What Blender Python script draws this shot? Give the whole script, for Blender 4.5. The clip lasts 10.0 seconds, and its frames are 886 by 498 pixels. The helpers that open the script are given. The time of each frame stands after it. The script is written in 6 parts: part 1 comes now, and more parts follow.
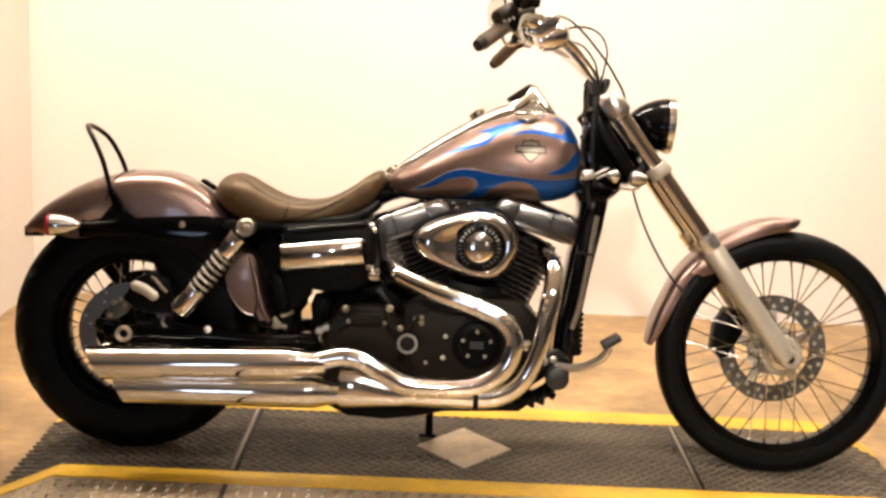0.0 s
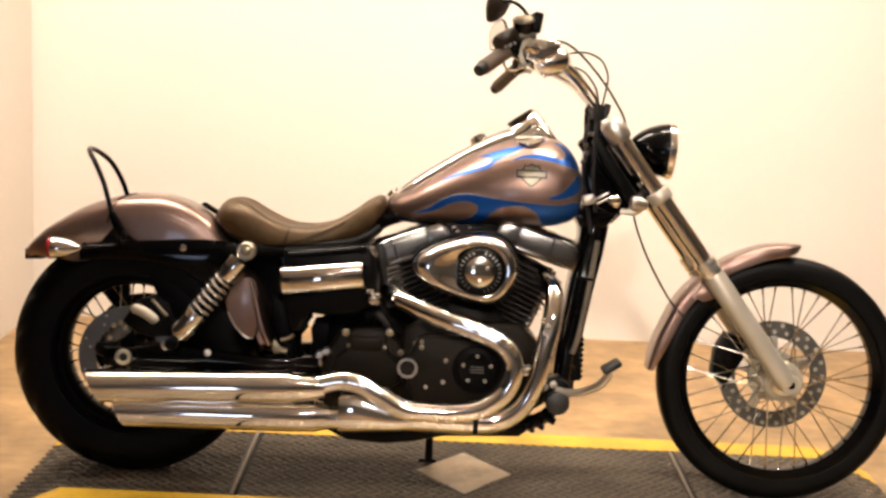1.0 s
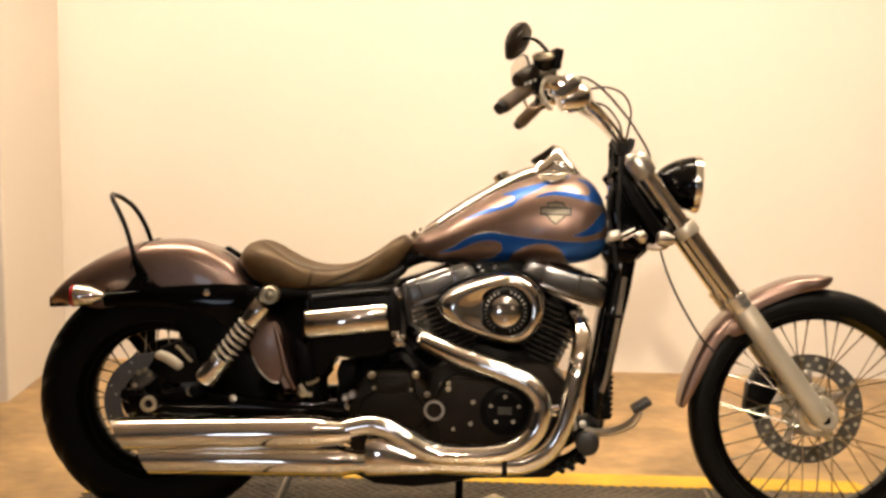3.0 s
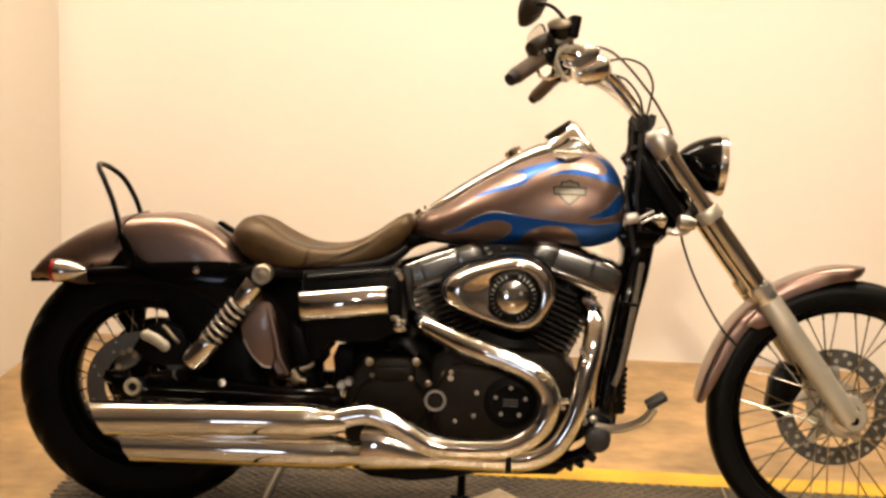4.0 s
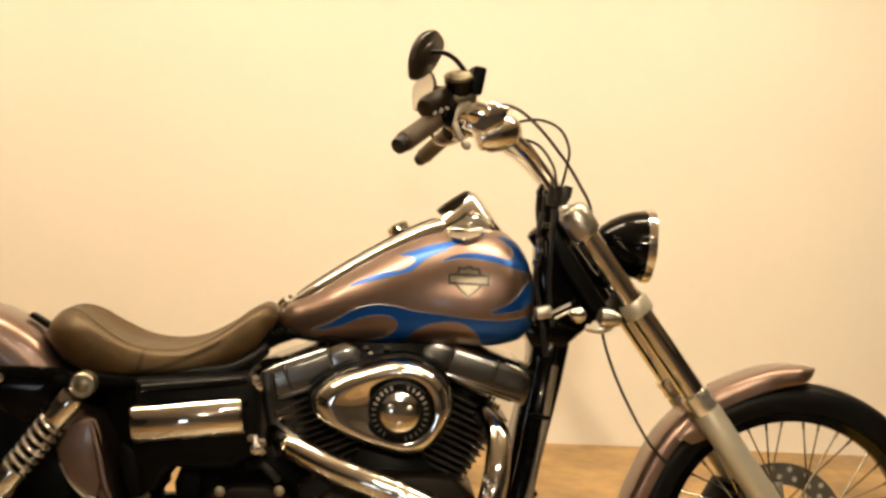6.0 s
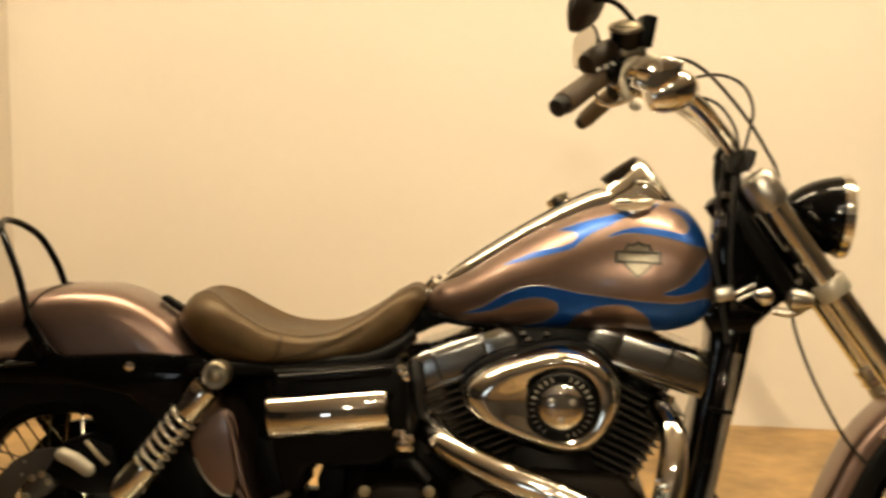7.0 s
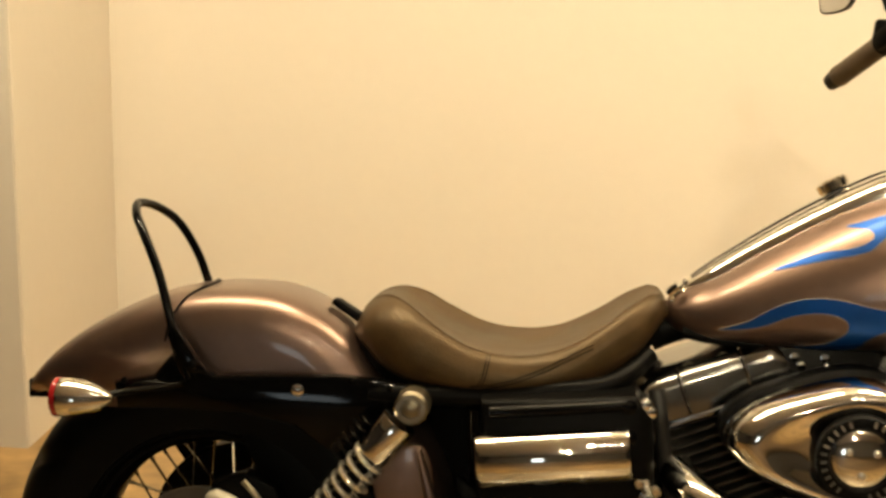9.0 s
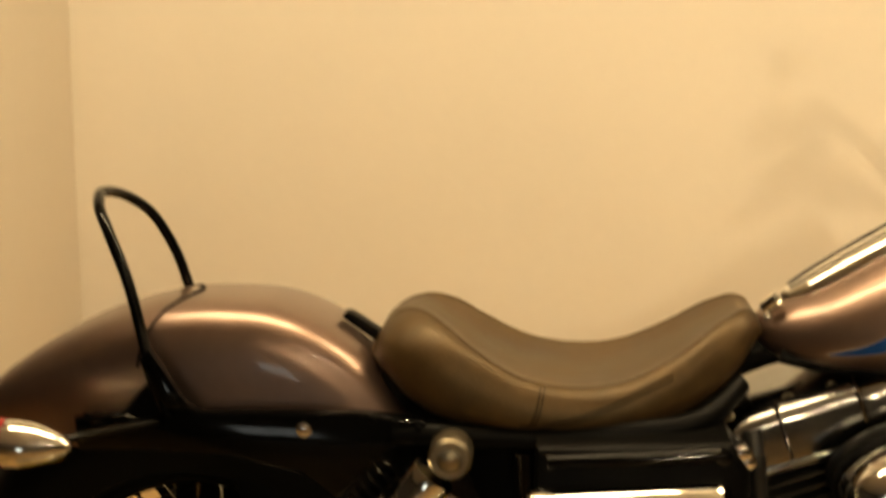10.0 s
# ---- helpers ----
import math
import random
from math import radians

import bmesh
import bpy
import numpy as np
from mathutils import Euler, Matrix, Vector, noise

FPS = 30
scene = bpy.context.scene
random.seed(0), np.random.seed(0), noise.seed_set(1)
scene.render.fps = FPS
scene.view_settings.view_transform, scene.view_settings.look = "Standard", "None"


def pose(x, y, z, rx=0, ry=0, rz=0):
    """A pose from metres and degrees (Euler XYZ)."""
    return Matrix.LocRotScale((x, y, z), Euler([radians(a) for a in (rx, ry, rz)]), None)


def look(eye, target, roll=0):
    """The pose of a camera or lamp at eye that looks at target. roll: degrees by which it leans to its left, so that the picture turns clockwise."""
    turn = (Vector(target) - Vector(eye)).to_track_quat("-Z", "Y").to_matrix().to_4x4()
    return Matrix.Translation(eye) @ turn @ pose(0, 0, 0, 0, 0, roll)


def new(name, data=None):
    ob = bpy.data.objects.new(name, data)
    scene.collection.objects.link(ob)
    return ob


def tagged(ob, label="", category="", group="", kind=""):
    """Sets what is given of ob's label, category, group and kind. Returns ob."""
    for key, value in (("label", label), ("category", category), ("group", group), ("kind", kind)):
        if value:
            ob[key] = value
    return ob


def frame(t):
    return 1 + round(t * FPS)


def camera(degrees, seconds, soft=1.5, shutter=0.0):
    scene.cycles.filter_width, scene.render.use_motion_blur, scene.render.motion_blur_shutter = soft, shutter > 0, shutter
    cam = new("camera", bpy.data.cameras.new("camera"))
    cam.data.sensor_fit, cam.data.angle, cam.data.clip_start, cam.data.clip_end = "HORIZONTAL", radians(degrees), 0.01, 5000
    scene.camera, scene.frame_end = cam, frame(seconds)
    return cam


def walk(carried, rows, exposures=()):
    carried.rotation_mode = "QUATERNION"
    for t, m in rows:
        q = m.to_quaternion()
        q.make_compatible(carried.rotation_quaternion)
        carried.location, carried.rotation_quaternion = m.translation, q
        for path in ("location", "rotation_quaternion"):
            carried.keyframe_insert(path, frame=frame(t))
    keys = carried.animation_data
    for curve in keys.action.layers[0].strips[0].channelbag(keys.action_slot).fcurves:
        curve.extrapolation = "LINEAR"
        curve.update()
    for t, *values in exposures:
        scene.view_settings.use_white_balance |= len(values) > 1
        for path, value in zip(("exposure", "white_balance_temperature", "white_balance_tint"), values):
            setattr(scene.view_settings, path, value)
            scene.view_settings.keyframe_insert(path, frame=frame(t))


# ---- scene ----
cam = camera(37.0, 10.0, soft=2.9, shutter=0.4)
PATH = [
    (0, (0.821, -3.519, 1.311), (0.831, -1.559, 0.912), 2.5),
    (0.5, (0.823, -3.516, 1.319), (0.829, -1.551, 0.946), 3.0),
    (1, (0.822, -3.519, 1.311), (0.829, -1.552, 0.948), 2.7),
    (1.5, (0.816, -3.521, 1.31), (0.851, -1.557, 0.933), 2.0),
    (2, (0.832, -3.527, 1.321), (0.878, -1.555, 0.994), 2.0),
    (2.5, (0.852, -3.526, 1.336), (0.882, -1.549, 1.034), 2.1),
    (3, (0.855, -3.477, 1.336), (0.804, -1.504, 1.013), 1.2),
    (3.2, (0.86, -3.441, 1.328), (0.798, -1.47, 0.989), 1.2),
    (4.3, (0.891, -3.193, 1.301), (0.82, -1.226, 0.944), 2.8),
    (4.5, (0.881, -3.15, 1.298), (0.85, -1.182, 0.946), 3.2),
    (5, (0.821, -2.994, 1.311), (0.9, -1.021, 0.994), 3.7),
    (5.2, (0.8, -2.936, 1.315), (0.902, -0.962, 1.008), 3.7),
    (6.3, (0.872, -2.532, 1.337), (0.99, -0.558, 1.042), 3.3),
    (6.5, (0.879, -2.475, 1.318), (0.952, -0.495, 1.043), 3.8),
    (7, (0.858, -2.365, 1.314), (0.735, -0.402, 0.948), 1.6),
    (7.5, (0.799, -2.245, 1.33), (0.597, -0.287, 0.975), 1.4),
    (8, (0.68, -2.135, 1.329), (0.495, -0.176, 0.973), 1.8),
    (8.5, (0.588, -2.024, 1.319), (0.391, -0.076, 0.91), 1.9),
    (9, (0.547, -1.872, 1.303), (0.34, 0.062, 0.838), 1.6),
    (9.5, (0.521, -1.628, 1.35), (0.209, 0.3, 0.916), -0.3),
    (10, (0.414, -1.486, 1.288), (0.263, 0.429, 0.732), 2.0),
]
EXPOSURES = [(0.0, 0.52, 5850, 20), (1.5, 0.30, 6000, 21), (3.0, 0.15, 6500, 19), (5.0, 0.09, 6350, 17), (6.5, -0.10, 7300, 11), (7.5, -0.23, 7250, 10), (8.5, -0.21, 7700, 8), (9.0, -0.12, 7350, 7), (9.5, -0.02, 6950, 6), (10.0, -0.37, 8600, 9)]
walk(cam, [(t, look(eye, target, roll)) for t, eye, target, roll in PATH], EXPOSURES)

# lamps of the room: strips (x, y, length, watts, tilt), spots (x, y, watts, tilt, cone, turn, size)
LAMP_COLOUR = (1.0, 0.865, 0.63)
# the strips are added, unseen sources that brighten the back wall and ceiling
STRIPS = [(-0.2, 0.30, 1.8, 41.0, 28), (2.0, 0.30, 1.8, 36.0, 28)]
SPOTS = [(0.82, -5.75, 11.0, 70, 36, -9, 0.13), (1.15, -2.6, 2.3, 30, 46, -6), (1.45, -2.6, 2.3, 30, 46, -6), (1.75, -2.6, 2.1, 30, 46, -6), (2.05, -2.6, 1.8, 30, 46, -6), (0.4, -4.2, 6.0, 0, 90), (1.4, -4.2, 6.0, 0, 90)]

# ---------------------------------------------------------------- world and lamps
world = bpy.data.worlds.new("world")
world.use_nodes = True
world.node_tree.nodes["Background"].inputs[0].default_value = (0.9, 0.8, 0.65, 1)
world.node_tree.nodes["Background"].inputs[1].default_value = 0.01
scene.world = world


# ---------------------------------------------------------------- materials
def material(name, base, rough=0.5, metal=0.0, vary=0.12, scale=6.0, fine=90.0, bump=0.0, bump_scale=120.0, coat=0.0, rough_vary=0.08, stretch=(1, 1, 1), spec=0.5, tint=None):
    """A procedural surface: colour varied at two sizes, uneven gloss, fine relief."""
    m = bpy.data.materials.new(name)
    m.use_nodes = True
    t = m.node_tree
    b = t.nodes["Principled BSDF"]
    link = t.links.new
    coord = t.nodes.new("ShaderNodeTexCoord")
    mp = t.nodes.new("ShaderNodeMapping")
    mp.inputs["Scale"].default_value = stretch
    link(coord.outputs["Object"], mp.inputs[0])
    big = t.nodes.new("ShaderNodeTexNoise")
    big.inputs["Scale"].default_value, big.inputs["Detail"].default_value = scale, 4
    small = t.nodes.new("ShaderNodeTexNoise")
    small.inputs["Scale"].default_value, small.inputs["Detail"].default_value = fine, 3
    link(mp.outputs[0], big.inputs["Vector"])
    link(mp.outputs[0], small.inputs["Vector"])
    mid = t.nodes.new("ShaderNodeMath")
    mid.operation = "MULTIPLY_ADD"
    link(small.outputs["Fac"], mid.inputs[0])
    mid.inputs[1].default_value = 0.35
    link(big.outputs["Fac"], mid.inputs[2])
    ramp = t.nodes.new("ShaderNodeValToRGB")
    ramp.color_ramp.elements[0].position, ramp.color_ramp.elements[1].position = 0.45, 0.9
    lo = [max(0.0, c * (1 - vary)) for c in base]
    hi = [min(1.0, c * (1 + vary)) for c in (tint or base)]
    ramp.color_ramp.elements[0].color, ramp.color_ramp.elements[1].color = (*lo, 1), (*hi, 1)
    link(mid.outputs[0], ramp.inputs[0])
    link(ramp.outputs[0], b.inputs["Base Color"])
    rr = t.nodes.new("ShaderNodeMapRange")
    rr.inputs["To Min"].default_value, rr.inputs["To Max"].default_value = max(0.02, rough - rough_vary), min(1.0, rough + rough_vary)
    link(big.outputs["Fac"], rr.inputs["Value"])
    link(rr.outputs[0], b.inputs["Roughness"])
    b.inputs["Metallic"].default_value = metal
    b.inputs["Specular IOR Level"].default_value = spec
    b.inputs["Coat Weight"].default_value = coat
    b.inputs["Coat Roughness"].default_value = 0.04
    if bump:
        rel = t.nodes.new("ShaderNodeTexNoise")
        rel.inputs["Scale"].default_value, rel.inputs["Detail"].default_value = bump_scale, 5
        link(mp.outputs[0], rel.inputs["Vector"])
        bn = t.nodes.new("ShaderNodeBump")
        bn.inputs["Strength"].default_value, bn.inputs["Distance"].default_value = bump, 0.002
        link(rel.outputs["Fac"], bn.inputs["Height"])
        link(bn.outputs[0], b.inputs["Normal"])
    return m


def glow(name, colour, strength):
    m = bpy.data.materials.new(name)
    m.use_nodes = True
    b = m.node_tree.nodes["Principled BSDF"]
    b.inputs["Base Color"].default_value = (*colour, 1)
    b.inputs["Emission Color"].default_value = (*colour, 1)
    b.inputs["Emission Strength"].default_value = strength
    return m


def clear_glass(name, tint=(1, 1, 1), rough=0.02):
    m = bpy.data.materials.new(name)
    m.use_nodes = True
    b = m.node_tree.nodes["Principled BSDF"]
    b.inputs["Base Color"].default_value = (*tint, 1)
    b.inputs["Roughness"].default_value = rough
    b.inputs["Transmission Weight"].default_value = 1.0
    return m


M_WALL = material("wall_paint", (0.70, 0.645, 0.57), 0.75, vary=0.025, scale=0.9, fine=30, bump=0.25, bump_scale=160, rough_vary=0.05, spec=0.25)
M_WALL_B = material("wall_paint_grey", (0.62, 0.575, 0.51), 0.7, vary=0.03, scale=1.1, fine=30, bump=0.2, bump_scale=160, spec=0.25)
M_CEIL = material("ceiling_paint", (0.8, 0.77, 0.7), 0.85, vary=0.03, scale=1.5, fine=40)
M_ROOM = material("room_paint", (0.10, 0.10, 0.10), 0.8, vary=0.06, scale=1.0, fine=25)
M_ROOM_B = material("room_paint_drab", (0.30, 0.285, 0.26), 0.8, vary=0.1, scale=0.8, fine=20)
M_FLOOR = material("stained_floor", (0.29, 0.178, 0.072), 0.42, vary=0.40, scale=2.8, fine=14, bump=0.12, bump_scale=60, stretch=(1.2, 1.5, 1), tint=(0.36, 0.228, 0.098))
M_MAT = material("mat_rubber", (0.013, 0.011, 0.008), 0.55, vary=0.4, scale=4, fine=60, bump=0.3, bump_scale=300, rough_vary=0.15, tint=(0.03, 0.024, 0.017))
M_MATBAR = material("mat_tread", (0.135, 0.105, 0.070), 0.45, vary=0.4, scale=5, fine=50, rough_vary=0.12)
M_YELLOW = material("yellow_edge", (0.62, 0.37, 0.014), 0.5, vary=0.22, scale=7, fine=60, bump=0.2, bump_scale=120)
M_PLATE = material("tread_plate", (0.33, 0.25, 0.155), 0.42, metal=0.35, vary=0.3, scale=6, fine=40, bump=0.15, bump_scale=200, rough_vary=0.15)
M_STEEL = material("strip_steel", (0.2, 0.17, 0.13), 0.4, metal=0.7, vary=0.3, scale=9)
M_CHROME = material("chrome", (0.84, 0.82, 0.77), 0.05, metal=1.0, vary=0.03, scale=12, fine=60, rough_vary=0.025)
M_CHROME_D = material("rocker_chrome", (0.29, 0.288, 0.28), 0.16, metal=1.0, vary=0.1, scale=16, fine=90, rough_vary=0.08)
M_ALU = material("satin_aluminium", (0.55, 0.52, 0.46), 0.33, metal=1.0, vary=0.08, scale=14, fine=150, bump=0.04, bump_scale=500)
M_FORK = material("fork_slider_aluminium", (0.50, 0.465, 0.375), 0.40, metal=0.6, vary=0.06, scale=14, fine=150, bump=0.05, bump_scale=500)
M_DISC = material("brake_steel", (0.15, 0.145, 0.13), 0.36, metal=1.0, vary=0.12, scale=20, fine=200)
M_SPOKE = material("spoke_steel", (0.42, 0.385, 0.31), 0.20, metal=1.0, vary=0.2, scale=20)
M_DISC_D = material("blackened_disc", (0.10, 0.095, 0.085), 0.42, metal=0.6, vary=0.25, scale=20, fine=200)
M_BLACK = material("gloss_black_paint", (0.0016, 0.0016, 0.0017), 0.07, vary=0.3, scale=10, coat=0.0, rough_vary=0.03, spec=0.20)
M_SATIN = material("satin_black_metal", (0.0024, 0.0022, 0.0020), 0.40, vary=0.4, scale=14, fine=120, bump=0.1, bump_scale=300, spec=0.08)
M_ENGINE = material("engine_crinkle_grey", (0.010, 0.0070, 0.0042), 0.42, vary=0.3, scale=16, fine=160, bump=0.25, bump_scale=420, rough_vary=0.12, spec=0.13)
M_FIN = material("cylinder_fin", (0.050, 0.047, 0.041), 0.32, metal=0.6, vary=0.3, scale=30, fine=160)
M_RUBBER = material("tyre_rubber", (0.0018, 0.0017, 0.0015), 0.45, vary=0.35, scale=18, fine=130, bump=0.12, bump_scale=260, rough_vary=0.12, spec=0.12)
M_GRIP = material("grip_rubber", (0.085, 0.055, 0.030), 0.55, vary=0.3, scale=25, fine=200, bump=0.4, bump_scale=900)
M_DRUM = material("drum_brown_black", (0.020, 0.013, 0.007), 0.35, vary=0.3, scale=20, fine=120, spec=0.35)
M_CABLE = material("cable_sheath", (0.006, 0.0055, 0.005), 0.5, vary=0.3, scale=30)
M_SEAT = material("seat_leather", (0.050, 0.028, 0.0105), 0.44, vary=0.45, scale=13, fine=60, bump=0.3, bump_scale=260, rough_vary=0.14, spec=0.6)
M_SEAT.node_tree.nodes["Principled BSDF"].inputs["Specular Tint"].default_value = (1.0, 0.77, 0.50, 1)
M_THREAD = material("seam_thread", (0.006, 0.004, 0.0025), 0.8, vary=0.2, scale=40, spec=0.1)
M_RED = material("red_lens", (0.42, 0.012, 0.018), 0.15, vary=0.1, scale=20, coat=0.5)
M_BADGE = material("badge_pewter", (0.30, 0.26, 0.19), 0.36, metal=1.0, vary=0.15, scale=40, fine=220)
M_TANK_BADGE = material("tank_badge_dark", (0.05, 0.045, 0.035), 0.3, metal=0.6, vary=0.15, scale=40, fine=220)
M_SPRING = material("spring_chrome", (0.82, 0.79, 0.72), 0.22, metal=0.9, vary=0.05, scale=20)
# unseen floor only: tone chosen for what paint and chrome reflect
M_FLOOR_D = material("reflection_floor", (0.23, 0.145, 0.07), 0.6, vary=0.3, scale=1.5, fine=12)
M_BADGE_D = material("tank_badge_pewter", (0.20, 0.18, 0.14), 0.36, metal=1.0, vary=0.2, scale=40)
M_MIRROR = material("mirror_glass", (0.86, 0.86, 0.85), 0.03, metal=1.0, vary=0.01, rough_vary=0.01)
M_LENS = clear_glass("lamp_glass")
M_LAMP = glow("lamp_tube", (1.0, 0.84, 0.60), 44.0)
M_SPOT = glow("spot_bulb", (1.0, 0.9, 0.75), 260.0)
M_DAY = glow("daylight", (0.74, 0.87, 1.0), 4.0)
M_DIAMOND = material("worn_plate", (0.46, 0.37, 0.25), 0.45, metal=0.3, vary=0.3, scale=12, fine=45, bump=0.4, bump_scale=90, rough_vary=0.1)
M_CREAM = material("cream_alloy", (0.46, 0.42, 0.33), 0.5, metal=0.2, vary=0.15, scale=20, fine=120)
M_WHITE = material("white_enamel", (0.8, 0.79, 0.76), 0.4, vary=0.03, scale=8)


def metallic_paint(name, base, flake, metal=0.78):
    m = material(name, base, 0.35, metal=metal, vary=0.1, scale=5, fine=60, coat=0.5, rough_vary=0.04)
    t = m.node_tree
    b = t.nodes["Principled BSDF"]
    co = t.nodes.new("ShaderNodeTexCoord")
    vo = t.nodes.new("ShaderNodeTexVoronoi")
    vo.inputs["Scale"].default_value = 900
    t.links.new(co.outputs["Object"], vo.inputs["Vector"])
    bn = t.nodes.new("ShaderNodeBump")
    bn.inputs["Strength"].default_value, bn.inputs["Distance"].default_value = flake, 0.0006
    t.links.new(vo.outputs["Distance"], bn.inputs["Height"])
    t.links.new(bn.outputs[0], b.inputs["Normal"])
    return m


M_PAINT = metallic_paint("mauve_metallic_paint", (0.232, 0.155, 0.124), 0.06, 0.92)
M_BLUE = metallic_paint("blue_flame_paint", (0.003, 0.070, 0.32), 0.04, 0.65)
M_BLUE.node_tree.nodes["Principled BSDF"].inputs["Coat Weight"].default_value = 0.12
M_PIN = material("flame_pinstripe", (0.26, 0.22, 0.18), 0.3, vary=0.1, coat=0.6)


# ---------------------------------------------------------------- mesh tools
def to_mesh(bm, mat, name, smooth=38):
    bmesh.ops.recalc_face_normals(bm, faces=bm.faces)
    me = bpy.data.meshes.new(name)
    bm.to_mesh(me)
    bm.free()
    me.materials.append(mat)
    if smooth:
        me.shade_smooth()
        me.set_sharp_from_angle(angle=radians(smooth))
    return me


def part(name, bm, mat, parent=None, label="", smooth=38):
    """One mesh object out of a bmesh, under a thing or a part."""
    ob = new(name, to_mesh(bm, mat, name, smooth))
    if parent:
        deep = parent.parent and parent.parent.parent
        ob.parent = parent.parent if deep else parent
    return tagged(ob, label)


def empty(name, m, label, category, group=""):
    ob = new(name)
    ob.empty_display_size = 0.05
    ob.matrix_world = m
    return tagged(ob, label, category, group)


def curve_through(points, n=8, closed=False):
    """Points of a smooth curve (Catmull-Rom) through the given ones."""
    p = [Vector(q) for q in points]
    k = len(p)
    out = []
    spans = k if closed else k - 1
    for i in range(spans):
        if closed:
            a, b, c, d = p[(i - 1) % k], p[i], p[(i + 1) % k], p[(i + 2) % k]
        else:
            a, b, c, d = p[max(i - 1, 0)], p[i], p[i + 1], p[min(i + 2, k - 1)]
        for j in range(n):
            t = j / n
            out.append(0.5 * ((2 * b) + (c - a) * t + (2 * a - 5 * b + 4 * c - d) * t * t + (3 * b - a - 3 * c + d) * t ** 3))
    if not closed:
        out.append(p[-1])
    return out


def loft(bm, rings, cap=True, closed_ring=True, loop=False):
    """Quads between successive rings of equally many points."""
    vs = [[bm.verts.new(q) for q in r] for r in rings]
    n = len(rings[0])
    last = len(vs) if loop else len(vs) - 1
    for i in range(last):
        a, b = vs[i], vs[(i + 1) % len(vs)]
        for j in range(n if closed_ring else n - 1):
            k = (j + 1) % n
            bm.faces.new((a[j], a[k], b[k], b[j]))
    if cap and not loop and closed_ring:
        bm.faces.new(vs[0])
        bm.faces.new(vs[-1])
    return vs


def tube(bm, points, r, seg=12, n=8, cap=True, smooth=True):
    """A round bar along a smooth curve; r is one radius or one for each given point."""
    pts = curve_through(points, n) if smooth and len(points) > 2 else [Vector(q) for q in points]
    if isinstance(r, (int, float)):
        rad = [r] * len(pts)
    else:
        rad = [float(v) for v in np.interp(np.linspace(0, 1, len(pts)), np.linspace(0, 1, len(r)), r)]
    up = Vector((0, 1, 0.13)).normalized()
    rings = []
    for i, q in enumerate(pts):
        d = (pts[min(i + 1, len(pts) - 1)] - pts[max(i - 1, 0)]).normalized()
        s = d.cross(up)
        if s.length < 0.1:
            s = d.cross(Vector((1, 0, 0)))
        s.normalize()
        u = s.cross(d)
        rings.append([q + rad[i] * (math.cos(a) * s + math.sin(a) * u) for a in (2 * math.pi * j / seg for j in range(seg))])
    loft(bm, rings, cap)
    return bm


def turned(bm, profile, origin, axis, seg=32, cap=True):
    """A turned solid: profile rows of (along, radius) along an axis."""
    o, d = Vector(origin), Vector(axis).normalized()
    s = d.orthogonal().normalized()
    u = d.cross(s)
    rings = [[o + d * h + max(r, 1e-4) * (math.cos(a) * s + math.sin(a) * u) for a in (2 * math.pi * j / seg for j in range(seg))] for h, r in profile]
    loft(bm, rings, cap)
    return bm


def ring_round(bm, profile, centre, seg=72):
    """A closed ring round the y axis: profile of (radius, y)."""
    c = Vector(centre)
    rings = []
    for i in range(seg):
        a = 2 * math.pi * i / seg
        rings.append([c + Vector((r * math.cos(a), y, r * math.sin(a))) for r, y in profile])
    loft(bm, rings, cap=False, loop=True)
    return bm


def block(bm, size, m=None, bevel=0.0, seg=2):
    """A box with rounded edges, at the pose m."""
    made = bmesh.ops.create_cube(bm, size=1.0)
    vs = made["verts"]
    bmesh.ops.scale(bm, vec=size, verts=vs)
    if bevel:
        es = list({e for v in vs for e in v.link_edges})
        res = bmesh.ops.bevel(bm, geom=es, offset=bevel, segments=seg, affect="EDGES", profile=0.5)
        vs = list({v for f in res["faces"] for v in f.verts} | {v for v in vs if v.is_valid})
    if m is not None:
        bmesh.ops.transform(bm, matrix=m, verts=vs)
    return bm


def slab(bm, outline, y0, y1, bevel=0.0, seg=2):
    """A plate of the given (x, z) outline between two planes of y, with rounded rims."""
    n = len(outline)
    c = Vector((sum(p[0] for p in outline) / n, sum(p[1] for p in outline) / n))

    def ring(y, inset):
        out = []
        for i in range(n):
            a, b, d = Vector(outline[i - 1][:2]), Vector(outline[i][:2]), Vector(outline[(i + 1) % n][:2])
            t = ((b - a).normalized() + (d - b).normalized())
            nn = Vector((-t.y, t.x)).normalized() if t.length > 1e-6 else (c - b).normalized()
            if nn.dot(c - b) < 0:
                nn = -nn
            q = b + nn * inset
            out.append((q.x, y, q.y))
        return out

    s = 1 if y1 > y0 else -1
    if bevel:
        quarter = [(bevel * (1 - math.cos(math.pi / 2 * k / seg)), bevel * (1 - math.sin(math.pi / 2 * k / seg))) for k in range(seg + 1)]
        loft(bm, [ring(y0 + s * d, i) for d, i in quarter] + [ring(y1 - s * d, i) for d, i in reversed(quarter)])
    else:
        loft(bm, [ring(y0, 0), ring(y1, 0)])
    return bm


def bolt(bm, at, axis=(0, -1, 0), r=0.006, h=0.005):
    turned(bm, [(0, r * 1.25), (h * 0.3, r * 1.25), (h * 0.35, r), (h * 0.85, r), (h, r * 0.75)], at, axis, 12)


